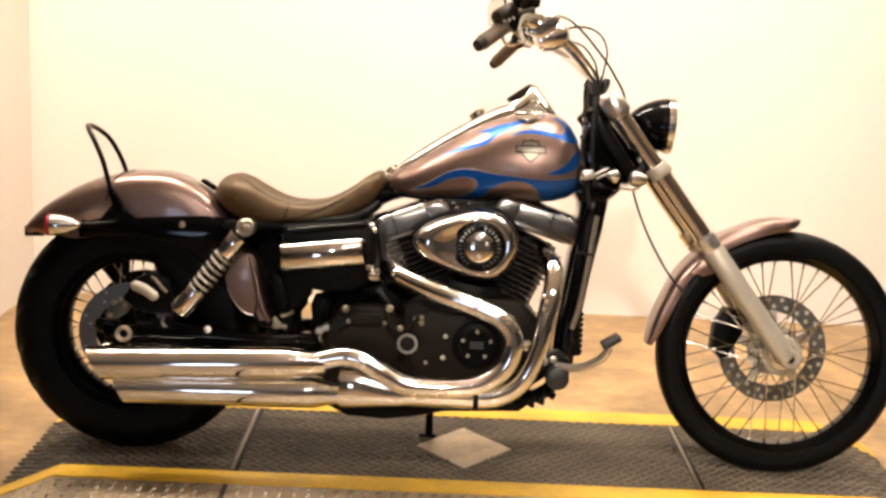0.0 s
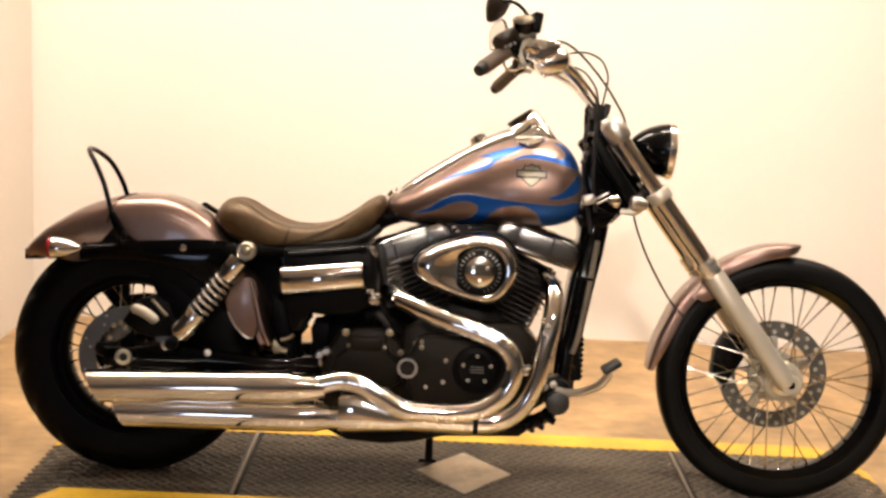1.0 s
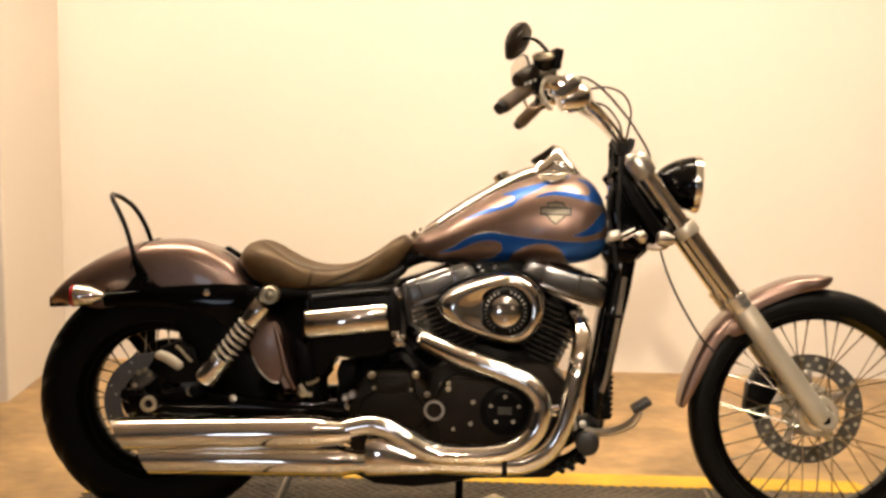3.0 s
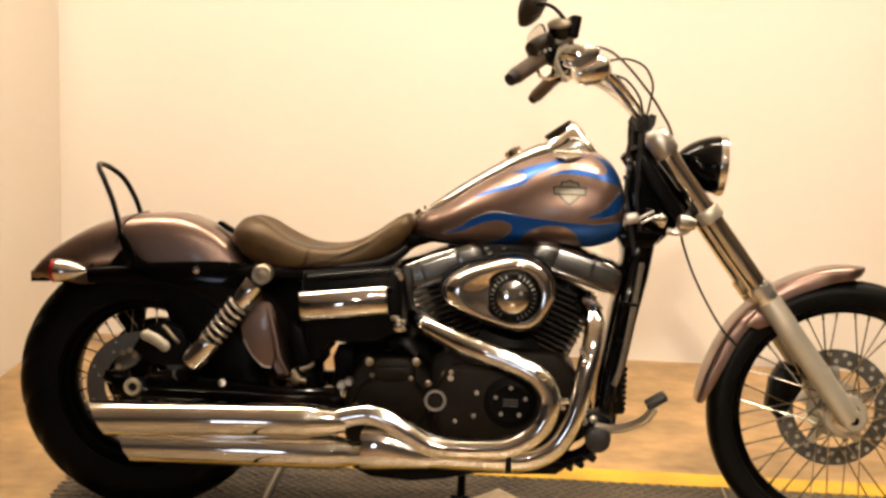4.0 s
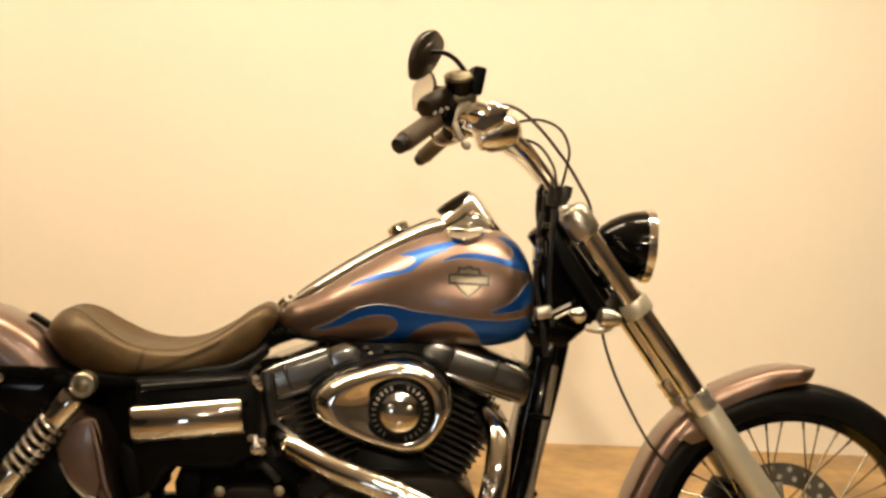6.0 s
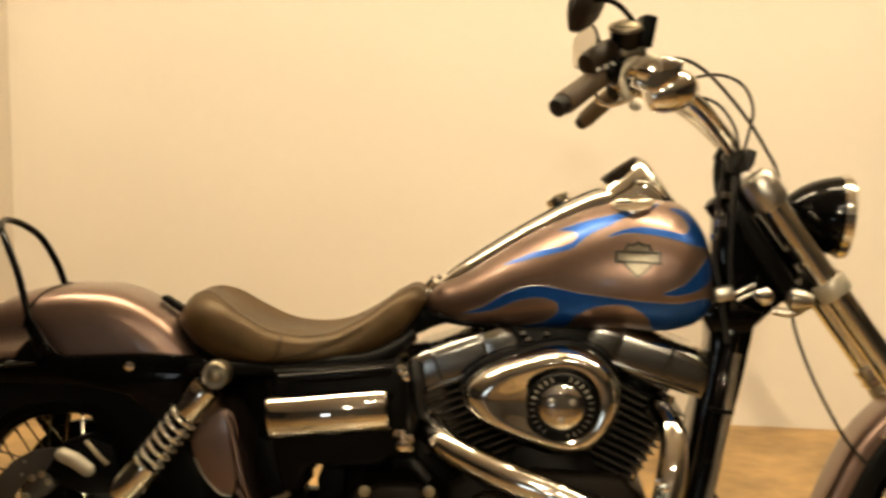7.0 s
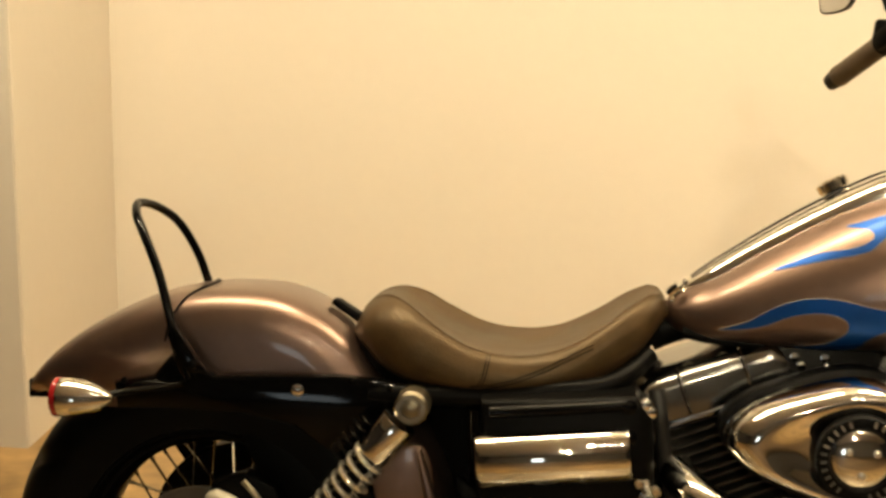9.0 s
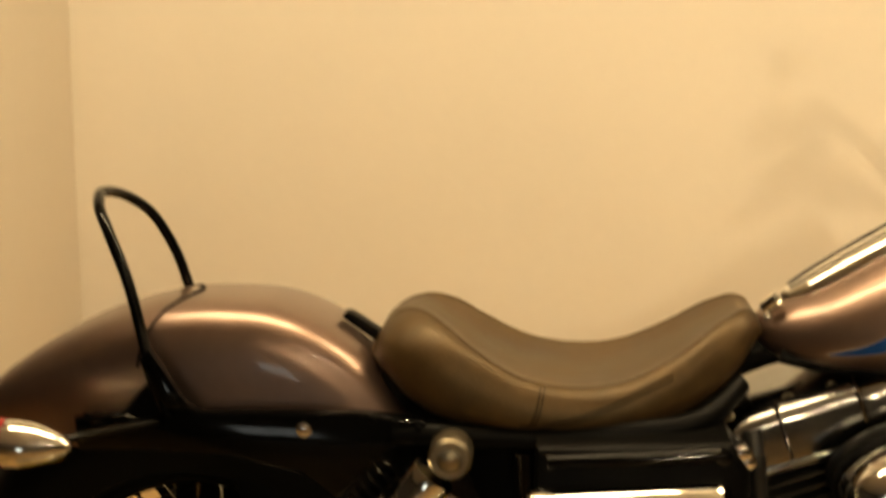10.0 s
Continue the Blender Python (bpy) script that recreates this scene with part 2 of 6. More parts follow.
def spline(xs, ys):
    """A smooth function of one number through the given values."""
    xs, ys = np.array(xs, float), np.array(ys, float)
    m = np.gradient(ys, xs)

    def f(x):
        x = min(max(x, xs[0]), xs[-1])
        i = int(min(max(np.searchsorted(xs, x) - 1, 0), len(xs) - 2))
        h = xs[i + 1] - xs[i]
        t = (x - xs[i]) / h
        return float((2 * t ** 3 - 3 * t * t + 1) * ys[i] + (t ** 3 - 2 * t * t + t) * h * m[i] + (3 * t * t - 2 * t ** 3) * ys[i + 1] + (t ** 3 - t * t) * h * m[i + 1])

    return f


# ---------------------------------------------------------------- the room
FLOOR_Z, CEIL_Z = -0.08, 3.1


def wall_box(name, lo, hi, mat, label, category="wall"):
    bm = bmesh.new()
    size = [b - a for a, b in zip(lo, hi)]
    block(bm, size, pose(*[(a + b) / 2 for a, b in zip(lo, hi)]))
    ob = part(name, bm, mat, None, label, smooth=0)
    return tagged(ob, label, category, kind="structure")


# added unseen floor, its tone shapes the reflections on the bike
wall_box("floor_front", (-5.0, -8.0, FLOOR_Z - 0.12), (6.5, -2.2, FLOOR_Z), M_FLOOR_D, "unseen plain floor behind the camera, darker tone set for reflections", "floor")
wall_box("floor", (-5.0, -2.2, FLOOR_Z - 0.12), (6.5, 2.24, FLOOR_Z), M_FLOOR, "tan mottled stained floor with streaks", "floor")
wall_box("wall_north", (-0.905, 2.04, FLOOR_Z), (6.5, 2.24, CEIL_Z), M_WALL, "cream painted plain wall behind the motorcycle")
wall_box("wall_jog", (-1.105, 1.342, FLOOR_Z), (-0.905, 2.24, CEIL_Z), M_WALL, "cream painted return of the wall")
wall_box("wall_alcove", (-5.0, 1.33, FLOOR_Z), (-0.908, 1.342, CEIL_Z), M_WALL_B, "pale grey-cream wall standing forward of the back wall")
wall_box("wall_west", (-5.2, -8.0, FLOOR_Z), (-5.0, 1.342, CEIL_Z), M_ROOM, "plain wall closing the room")
wall_box("wall_east", (6.5, -8.0, FLOOR_Z), (6.7, 2.24, CEIL_Z), M_ROOM, "plain wall closing the room")
# the wall behind, with its window
bm = bmesh.new()
for lo, hi in (((-5.2, FLOOR_Z), (6.7, 0.35)), ((-5.2, 1.25), (6.7, CEIL_Z)), ((-5.2, 0.35), (-1.3, 1.25)), ((-0.4, 0.35), (6.7, 1.25))):
    block(bm, (hi[0] - lo[0], 0.2, hi[1] - lo[1]), pose((lo[0] + hi[0]) / 2, -8.1, (lo[1] + hi[1]) / 2))
tagged(part("wall_south", bm, M_ROOM_B, None, "plain wall with a window, behind the camera", smooth=0), category="wall", kind="structure")
win = tagged(empty("window_1", pose(-0.85, -8.1, 0.80), "plain daylit window behind the camera", "window"), kind="structure")
bm = bmesh.new()
for x, w in ((-0.43, 0.04), (0.0, 0.03), (0.43, 0.04)):
    block(bm, (w, 0.08, 0.9), pose(x, 0.03, 0), 0.004)
for z in (-0.43, 0.43):
    block(bm, (0.9, 0.076, 0.04), pose(0, 0.03, z), 0.004)
part("window_frame", bm, M_WHITE, win)
bm = bmesh.new()
block(bm, (0.9, 0.01, 0.9), pose(0, -0.06, 0))
part("pane", bm, M_DAY, win, "bright daylight")
wall_box("ceiling", (-5.2, -8.2, CEIL_Z), (6.7, 2.24, CEIL_Z + 0.15), M_CEIL, "off-white painted ceiling", "ceiling")


def strip_lamp(x, y, length, watts, tilt):
    """An added, unseen strip lamp that lights wall and ceiling: narrow enamel tray on two rods, glowing tubes beside
    it, and an area light.
    """
    lamp = empty("ceiling_lamp", pose(x, y, CEIL_Z - 0.35), "unseen white enamelled strip lamp, added to light wall and ceiling", "lamp", "ceiling lamps")
    bm = bmesh.new()
    block(bm, (length, 0.08, 0.06), pose(0, 0, -0.03), 0.008)
    part("tray", bm, M_WHITE, lamp)
    for s in (-0.6, 0.6):
        bm = bmesh.new()
        tube(bm, [(s, 0, -0.004), (s, 0, 0.348)], 0.006, 8)
        part("rod", bm, M_WHITE, lamp)
    for s in (-0.07, 0.07):
        bm = bmesh.new()
        tube(bm, [(-length / 2 + 0.04, s, -0.03), (length / 2 - 0.04, s, -0.03)], 0.016, 10)
        part("tube", bm, M_LAMP, lamp)
    data = bpy.data.lights.new("strip_light", "AREA")
    data.shape, data.size, data.size_y, data.energy, data.color = "RECTANGLE", length, 0.22, watts, LAMP_COLOUR
    data.spread = radians(150)
    ob = new("strip_light", data)
    ob.parent = lamp
    ob.matrix_local = pose(0, 0, -0.10, tilt, 0, 0)
    return lamp


def spot_lamp(x, y, watts, tilt, cone, turn=0, size=0.20):
    """A small round ceiling spot."""
    lamp = empty("ceiling_spot", pose(x, y, CEIL_Z - 0.004), "small round white spot lamp on the ceiling", "lamp", "ceiling spots")
    bm = bmesh.new()
    turned(bm, [(0, 0.03), (0.03, 0.05), (0.1, 0.055), (0.1, 0.045)], (0, 0, 0), (0, 0, -1), 20)
    part("housing", bm, M_WHITE, lamp)
    bm = bmesh.new()
    turned(bm, [(0.101, 0.044), (0.112, 0.036), (0.118, 0.012)], (0, 0, 0), (0, 0, -1), 20)
    part("bulb", bm, M_SPOT, lamp)
    if watts:
        data = bpy.data.lights.new("spot_light", "AREA")
        data.shape, data.size, data.energy, data.color = "DISK", size, watts, LAMP_COLOUR
        data.spread = radians(cone)
        ob = new("spot_light", data)
        ob.parent = lamp
        ob.matrix_local = pose(0, 0, -0.12, tilt, 0, turn)
    return lamp


for strip in STRIPS:
    strip_lamp(*strip)
for spot in SPOTS:
    spot_lamp(*spot)


# ---------------------------------------------------------------- the lift table
def deck_z(x):
    return float(np.interp(x, [-0.325, -0.153, 2.03, 2.20], [FLOOR_Z + 0.004, 0.0, 0.0, FLOOR_Z + 0.004]))


DECK_X = [-0.325, -0.153, 0.294, 0.306, 1.548, 1.56, 2.03, 2.20]


def deck_strip(name, y0, y1, top, thick, mat, parent, label="", xs=None, kind=""):
    """A flat strip of the lift that follows its ramps."""
    bm = bmesh.new()
    rings = []
    for x in xs or DECK_X:
        z = deck_z(x) + top
        rings.append([(x, y0, z), (x, y1, z), (x, y1, max(z - thick, FLOOR_Z)), (x, y0, max(z - thick, FLOOR_Z))])
    loft(bm, rings)
    ob = part(name, bm, mat, parent, label, smooth=20)
    return tagged(ob, kind=kind)


lift = empty("lift_table", pose(0, 0, 0), "low motorcycle lift with ramp ends, ribbed black mat and yellow edges", "lift")
deck_strip("deck", -0.92, 0.452, -0.012, 0.066, M_STEEL, lift)
deck_strip("mat", -0.174, 0.347, 0.0, 0.011, M_MAT, lift, "worn black ribbed rubber mat")
deck_strip("yellow_edge", -0.261, -0.1765, 0.003, 0.014, M_YELLOW, lift, "scuffed yellow painted edge")
deck_strip("yellow_edge", 0.3495, 0.452, 0.003, 0.014, M_YELLOW, lift, "scuffed yellow painted edge")
deck_strip("side_plate", -0.92, -0.2635, 0.0, 0.011, M_PLATE, lift, "bare steel tread plate")
for x in (0.300, 1.554):
    bm = bmesh.new()
    block(bm, (0.010, 0.522, 0.008), pose(x, 0.0865, 0.003), 0.002)
    part("seam_strip", bm, M_STEEL, lift, "worn metal strip across the mat")
    bm = bmesh.new()
    block(bm, (0.009, 0.522, 0.008), pose(x + 0.0105, 0.0865, 0.0015), 0.002)
    part("seam_gap", bm, M_RUBBER, lift, "dark gap beside the strip")
    bm = bmesh.new()
    block(bm, (0.013, 0.66, 0.006), pose(x, -0.60, 0.0005), 0.001)
    part("plate_gap", bm, M_RUBBER, lift, "black joint between two plates")
# the bare diamond in the mat
bm = bmesh.new()
cx, cy, hx, hy = 0.924, 0.081, 0.135, 0.167
rings = [[(cx - hx, cy, z), (cx, cy - hy, z), (cx + hx, cy, z), (cx, cy + hy, z)] for z in (-0.002, 0.0035)]
loft(bm, rings)
part("diamond_plate", bm, M_DIAMOND, lift, "bare diamond-shaped metal plate let into the mat", smooth=0)


def tread(name, x0, x1, y0, y1, pitch, length, width, height, mat, parent, label, skip=None, lift_by=0.0, turns=(32, -32), by_row=False):
    """Raised bars in a basket pattern, many and small, in one mesh."""
    verts, faces = [], []
    i = 0
    x = x0
    while x < x1:
        j = 0
        y = y0 + (pitch / 2 if i % 2 else 0)
        while y < y1:
            if not (skip and skip(x, y)):
                a = radians(turns[(j if by_row else i + j) % 2]) + random.uniform(-0.06, 0.06)
                u, v = Vector((math.cos(a), math.sin(a), 0)), Vector((-math.sin(a), math.cos(a), 0))
                c = Vector((x, y, deck_z(x) + lift_by))
                base = len(verts)
                for su, sv, sz in ((-1, -1, 0), (1, -1, 0), (1, 1, 0), (-1, 1, 0)):
                    verts.append(c + u * su * length / 2 + v * sv * width / 2)
                for su, sv in ((-1, -1), (1, -1), (1, 1), (-1, 1)):
                    q = c + u * su * length * 0.36 + v * sv * width * 0.25
                    verts.append(q + Vector((0, 0, height)))
                faces += [(base + 4, base + 5, base + 6, base + 7)] + [(base + k, base + (k + 1) % 4, base + 4 + (k + 1) % 4, base + 4 + k) for k in range(4)]
            y += pitch
            j += 1
        x += pitch * 0.5
        i += 1
    me = bpy.data.meshes.new(name)
    me.from_pydata([tuple(v) for v in verts], [], faces)
    me.materials.append(mat)
    ob = new(name, me)
    ob.parent = parent
    return tagged(ob, label, kind="stuff")


def in_diamond(x, y):
    return abs(x - cx) / (hx + 0.008) + abs(y - cy) / (hy + 0.008) < 1 or abs(x - 0.300) < 0.013 or abs(x - 1.554) < 0.013


tread("mat_tread", -0.318, 2.19, -0.168, 0.344, 0.034, 0.0235, 0.0095, 0.0045, M_MATBAR, lift, "small raised bars of the mat", in_diamond)
tread("plate_tread", -0.31, 2.19, -0.90, -0.274, 0.036, 0.023, 0.0075, 0.003, M_SPRING, lift, "bright raised bars of the tread plate", lambda x, y: abs(x - 0.300) < 0.02 or abs(x - 1.554) < 0.02 or round((x + 0.31) / 0.018) % 2 == 1, 0.0, (84, 48), True)


from mathutils.geometry import delaunay_2d_cdt


# ---------------------------------------------------------------- the motorcycle, leaning on its side stand
# x runs forward from the rear axle, y to its left, z up from the ground
LEAN = 6.0
bike = empty("motorcycle", pose(0, 0, 0, -LEAN, 0, 0), "mauve metallic cruiser with blue flames, leaning on its side stand", "motorcycle")
RA, FA = Vector((0.0, 0.0, 0.333)), Vector((1.78, 0.0, 0.337))


def wheel(name, axle, tyre_r, tyre_w, bead_r, rim_r, spokes, label, grooves):
    """A wire wheel: hub (the part itself), tyre, rim, and every spoke."""
    hw = tyre_w / 2
    bm = bmesh.new()
    turned(bm, [(-0.075, 0.018), (-0.072, 0.036), (-0.05, 0.045), (-0.045, 0.03), (0.045, 0.03), (0.05, 0.045), (0.072, 0.036), (0.075, 0.018)], axle, (0, 1, 0), 28)
    hub = part(name, bm, M_CHROME if not grooves else M_SATIN, bike, label)
    # tyre
    prof = []
    for k in range(17):
        a = math.pi * (k / 16)
        y = -hw * math.cos(a)
        rise = math.sin(a)
        prof.append((bead_r + (tyre_r - bead_r) * rise ** 0.55, y * (1.0 if rise > 0.25 else 0.86 + 0.56 * rise)))
    prof += [(bead_r - 0.004, hw * 0.7), (bead_r - 0.004, -hw * 0.7)]
    seg = 144
    bm = bmesh.new()
    rings = []
    for i in range(seg):
        a = 2 * math.pi * i / seg
        row = []
        for k, (r, y) in enumerate(prof):
            if grooves and 2 <= k <= 14 and abs(k - 8) > 1 and (i + abs(k - 8)) % 8 < 2:
                r -= 0.009
            if not grooves and 6 <= k <= 10 and (k == 7 or k == 9):
                r -= 0.002
            row.append(axle + Vector((r * math.cos(a), y, r * math.sin(a))))
        rings.append(row)
    loft(bm, rings, cap=False, loop=True)
    part("tyre", bm, M_RUBBER, hub, "black rubber tyre")
    # rim
    rw = hw * 0.72
    bm = bmesh.new()
    ring_round(bm, [(bead_r + 0.004, -rw), (bead_r + 0.003, -rw + 0.006), (rim_r + 0.008, -rw + 0.010), (rim_r, -rw * 0.4), (rim_r, rw * 0.4), (rim_r + 0.008, rw - 0.010), (bead_r + 0.003, rw - 0.006), (bead_r + 0.004, rw), (bead_r - 0.006, rw + 0.001), (rim_r - 0.002, rw * 0.55), (rim_r - 0.004, 0), (rim_r - 0.002, -rw * 0.55), (bead_r - 0.006, -rw - 0.001)], axle, 96)
    part("rim", bm, M_SATIN if grooves else M_BLACK, hub, "black wheel rim")
    # spokes: one mesh, one object each
    bm = bmesh.new()
    turned(bm, [(0, 0.0023), (0.02, 0.0020), (0.93, 0.0020), (0.93, 0.0034), (1.0, 0.0034)], (0, 0, 0), (0, 0, 1), 6)
    me = to_mesh(bm, M_SPOKE, "spoke")
    for i in range(spokes):
        a = 2 * math.pi * (i + 0.5) / spokes
        side = -1 if i % 2 else 1
        lead = radians(34) * (1 if (i // 2) % 2 else -1)
        p = axle + Vector((0.042 * math.cos(a + lead * 1.7), side * 0.047, 0.042 * math.sin(a + lead * 1.7)))
        q = axle + Vector((rim_r * math.cos(a), side * 0.006, rim_r * math.sin(a)))
        ob = new("spoke", me)
        ob.parent = hub
        d = q - p
        ob.matrix_local = Matrix.Translation(p) @ d.to_track_quat("Z", "Y").to_matrix().to_4x4() @ Matrix.Diagonal((1, 1, d.length, 1))
    return hub


def brake_disc(hub, axle, y, r_out, r_in, mat, label, holes=18, carrier=M_ALU, hole=0.0048, rim=None):
    bm = bmesh.new()
    ring_round(bm, [(r_in, y - 0.0025), (r_out, y - 0.0025), (r_out, y + 0.0025), (r_in, y + 0.0025)], axle, 72)
    disc = part("brake_disc", bm, mat, hub, label)
    # drilled holes as solid bright discs, the light through them put into colour, in pairs
    bm = bmesh.new()
    turned(bm, [(0, hole), (0.001, hole * 0.92)], (0, 0, 0), (0, -1, 0), 10)
    data = to_mesh(bm, rim or M_SPRING, "hole_disc")
    for i in range(holes):
        a = 2 * math.pi * i / holes
        for r, da in ((r_out - 0.012, 0), (r_in + 0.016, 0.16)):
            ob = new("hole_disc", data)
            ob.parent = hub
            ob.matrix_local = Matrix.Translation(axle + Vector((r * math.cos(a + da), y - 0.0028, r * math.sin(a + da))))
    bm = bmesh.new()
    for i in range(5):
        a = 2 * math.pi * (i + 0.3) / 5
        d = Vector((math.cos(a), 0, math.sin(a)))
        p = Vector((-d.z, 0, d.x))
        r0, r1 = 0.03, r_in + 0.004
        out = [axle + d * r0 + p * 0.022, axle + d * r1 + p * 0.012, axle + d * r1 - p * 0.012, axle + d * r0 - p * 0.022]
        slab(bm, [(v.x, v.z) for v in out], y - 0.004, y + 0.004, 0.0015)
    part("disc_carrier", bm, carrier, disc)
    return disc


front_wheel = wheel("front_wheel", FA, 0.339, 0.088, 0.282, 0.258, 40, "spoked front wheel with black rim", False)
rear_wheel = wheel("rear_wheel", RA, 0.333, 0.172, 0.217, 0.190, 40, "wide spoked rear wheel with black rim", True)
for rad, side in ((0.070, 1), (0.052, -1)):
    bm = bmesh.new()
    ring_round(bm, [(0.020, side * 0.050), (rad, side * 0.050), (rad + 0.004, side * 0.054), (rad, side * 0.058), (0.020, side * 0.058)], FA, 40)
    part("hub_flange", bm, M_FORK, front_wheel, "silver hub flange")
brake_disc(front_wheel, FA, 0.062, 0.152, 0.105, M_DISC_D, "dark drilled front brake disc", 22, M_ALU, 0.0062, M_FORK)
brake_disc(rear_wheel, RA, -0.098, 0.134, 0.088, M_DISC, "grey steel rear brake disc", 9, M_SATIN, 0.0032, M_ALU)

# ---- fork
DIRF = Vector((0.762, 0, -1.0)).normalized()
NF = Vector((-DIRF.z, 0, DIRF.x))
TOPF = Vector((1.273, 0, 1.000))
for side, lab in ((-1, "chrome fork tube"), (1, "chrome fork tube")):
    o = TOPF + Vector((0, 0.118 * side, 0))
    bm = bmesh.new()
    turned(bm, [(0.0, 0.0225), (0.19, 0.0225), (0.19, 0.0245), (0.455, 0.0245)], o, DIRF, 28)
    leg = part("fork_leg", bm, M_CHROME, bike, lab)
    bm = bmesh.new()
    turned(bm, [(-0.031, 0.008), (-0.030, 0.020), (-0.026, 0.027), (-0.018, 0.0315), (0.002, 0.0330), (0.024, 0.0330), (0.034, 0.031), (0.038, 0.0235), (0.040, 0.0228)], o, DIRF, 28)
    part("top_cap", bm, M_ALU, leg, "satin alloy top clamp cap")
    bm = bmesh.new()
    turned(bm, [(0.197, 0.0246), (0.198, 0.030), (0.203, 0.0318), (0.226, 0.0318), (0.231, 0.030), (0.232, 0.0247)], o, DIRF, 28)
    part("lower_clamp", bm, M_FORK, leg, "satin alloy lower clamp")
    bm = bmesh.new()
    turned(bm, [(0.425, 0.0246), (0.426, 0.0305), (0.437, 0.0315), (0.45, 0.029), (0.463, 0.031), (0.47, 0.028)], o, DIRF, 28)
    part("dust_seal", bm, M_SPRING, leg)
    bm = bmesh.new()
    turned(bm, [(0.465, 0.0265), (0.475, 0.0295), (0.60, 0.0290), (0.72, 0.0285), (0.775, 0.0285), (0.80, 0.030), (0.825, 0.029), (0.838, 0.022), (0.842, 0.010)], o, DIRF, 28)
    part("slider", bm, M_FORK, leg, "satin aluminium fork slider")
    bm = bmesh.new()
    turned(bm, [(0, 0.027), (0.036, 0.027), (0.040, 0.024), (0.040, 0.0135), (0.034, 0.012), (0.034, 0.003)], FA + Vector((0, 0.10 * side, 0.005)), (0, side, 0), 28)
    part("axle_clamp", bm, M_FORK, leg)
    # solid dark disc: the shade inside the hollow axle as colour
    bm = bmesh.new()
    turned(bm, [(0.0, 0.0115), (0.004, 0.0105)], FA + Vector((0, 0.1395 * side, 0.005)), (0, side, 0), 16)
    part("axle_end", bm, M_SATIN, leg, "dark disc for the shade in the hollow axle end")

bm = bmesh.new()
for d, h in ((0.012, 0.034), (0.215, 0.036)):
    c = TOPF + DIRF * d
    m = Matrix.Translation(c) @ Matrix(((DIRF.x, 0, NF.x, 0), (0, 1, 0, 0), (DIRF.z, 0, NF.z, 0), (0, 0, 0, 1)))
    block(bm, (h, 0.236, 0.05), m @ pose(0, 0, -0.012), 0.008)
part("triple_clamp", bm, M_SATIN, bike, "black fork bridge")
bm = bmesh.new()
turned(bm, [(-0.005, 0.03), (0.0, 0.038), (0.20, 0.040), (0.205, 0.03)], TOPF + Vector((-0.055, 0, -0.02)), DIRF, 24)
part("steering_head", bm, M_BLACK, bike, "gloss black steering head")
bm = bmesh.new()
slab(bm, [(1.205, 0.955), (1.255, 0.965), (1.31, 0.88), (1.345, 0.80), (1.29, 0.745), (1.235, 0.735), (1.21, 0.80), (1.205, 0.88)], -0.045, 0.045, 0.012)
slab(bm, [(1.200, 0.79), (1.285, 0.77), (1.268, 0.66), (1.245, 0.55), (1.222, 0.42), (1.205, 0.27), (1.150, 0.27), (1.158, 0.42), (1.185, 0.58), (1.205, 0.70)], -0.07, 0.07, 0.01)
slab(bm, [(1.175, 0.78), (1.235, 0.80), (1.30, 0.775), (1.27, 0.735), (1.20, 0.735)], -0.085, 0.085, 0.01)
part("neck_gusset", bm, M_BLACK, bike, "gloss black frame neck")
bm = bmesh.new()
slab(bm, [(1.235, 0.985), (1.262, 0.95), (1.37, 0.80), (1.345, 0.785), (1.25, 0.905), (1.222, 0.965)], -0.085, 0.085, 0.006)
part("fork_cover", bm, M_SATIN, bike, "black cover between the fork legs")

# ---- headlamp
AX = Vector((1.0, 0, -0.045)).normalized()
HC = Vector((1.337, 0.0, 0.955))
bm = bmesh.new()
turned(bm, [(-0.012, 0.004), (-0.008, 0.016), (0.004, 0.032), (0.022, 0.047), (0.045, 0.060), (0.07, 0.069), (0.092, 0.0735), (0.098, 0.0735)], HC, AX, 40)
headlamp = part("headlamp", bm, M_BLACK, bike, "gloss black bullet headlamp with chrome rim")
bm = bmesh.new()
turned(bm, [(0.094, 0.0725), (0.095, 0.0775), (0.102, 0.079), (0.112, 0.0775), (0.115, 0.071), (0.112, 0.069)], HC, AX, 40, cap=False)
part("rim", bm, M_CHROME, headlamp, "chrome headlamp rim")
bm = bmesh.new()
turned(bm, [(0.106, 0.0705), (0.113, 0.06), (0.118, 0.035), (0.12, 0.004)], HC, AX, 40)
part("lens", bm, M_LENS, headlamp, "clear lens")
bm = bmesh.new()
turned(bm, [(0.104, 0.0705), (0.08, 0.05), (0.06, 0.02), (0.058, 0.004)], HC, AX, 40, cap=False)
part("reflector", bm, M_CHROME, headlamp)
bm = bmesh.new()
tube(bm, [(1.365, 0, 0.895), (1.35, 0, 0.86), (1.335, 0, 0.83)], 0.014, 12)
part("headlamp_bracket", bm, M_SATIN, bike)


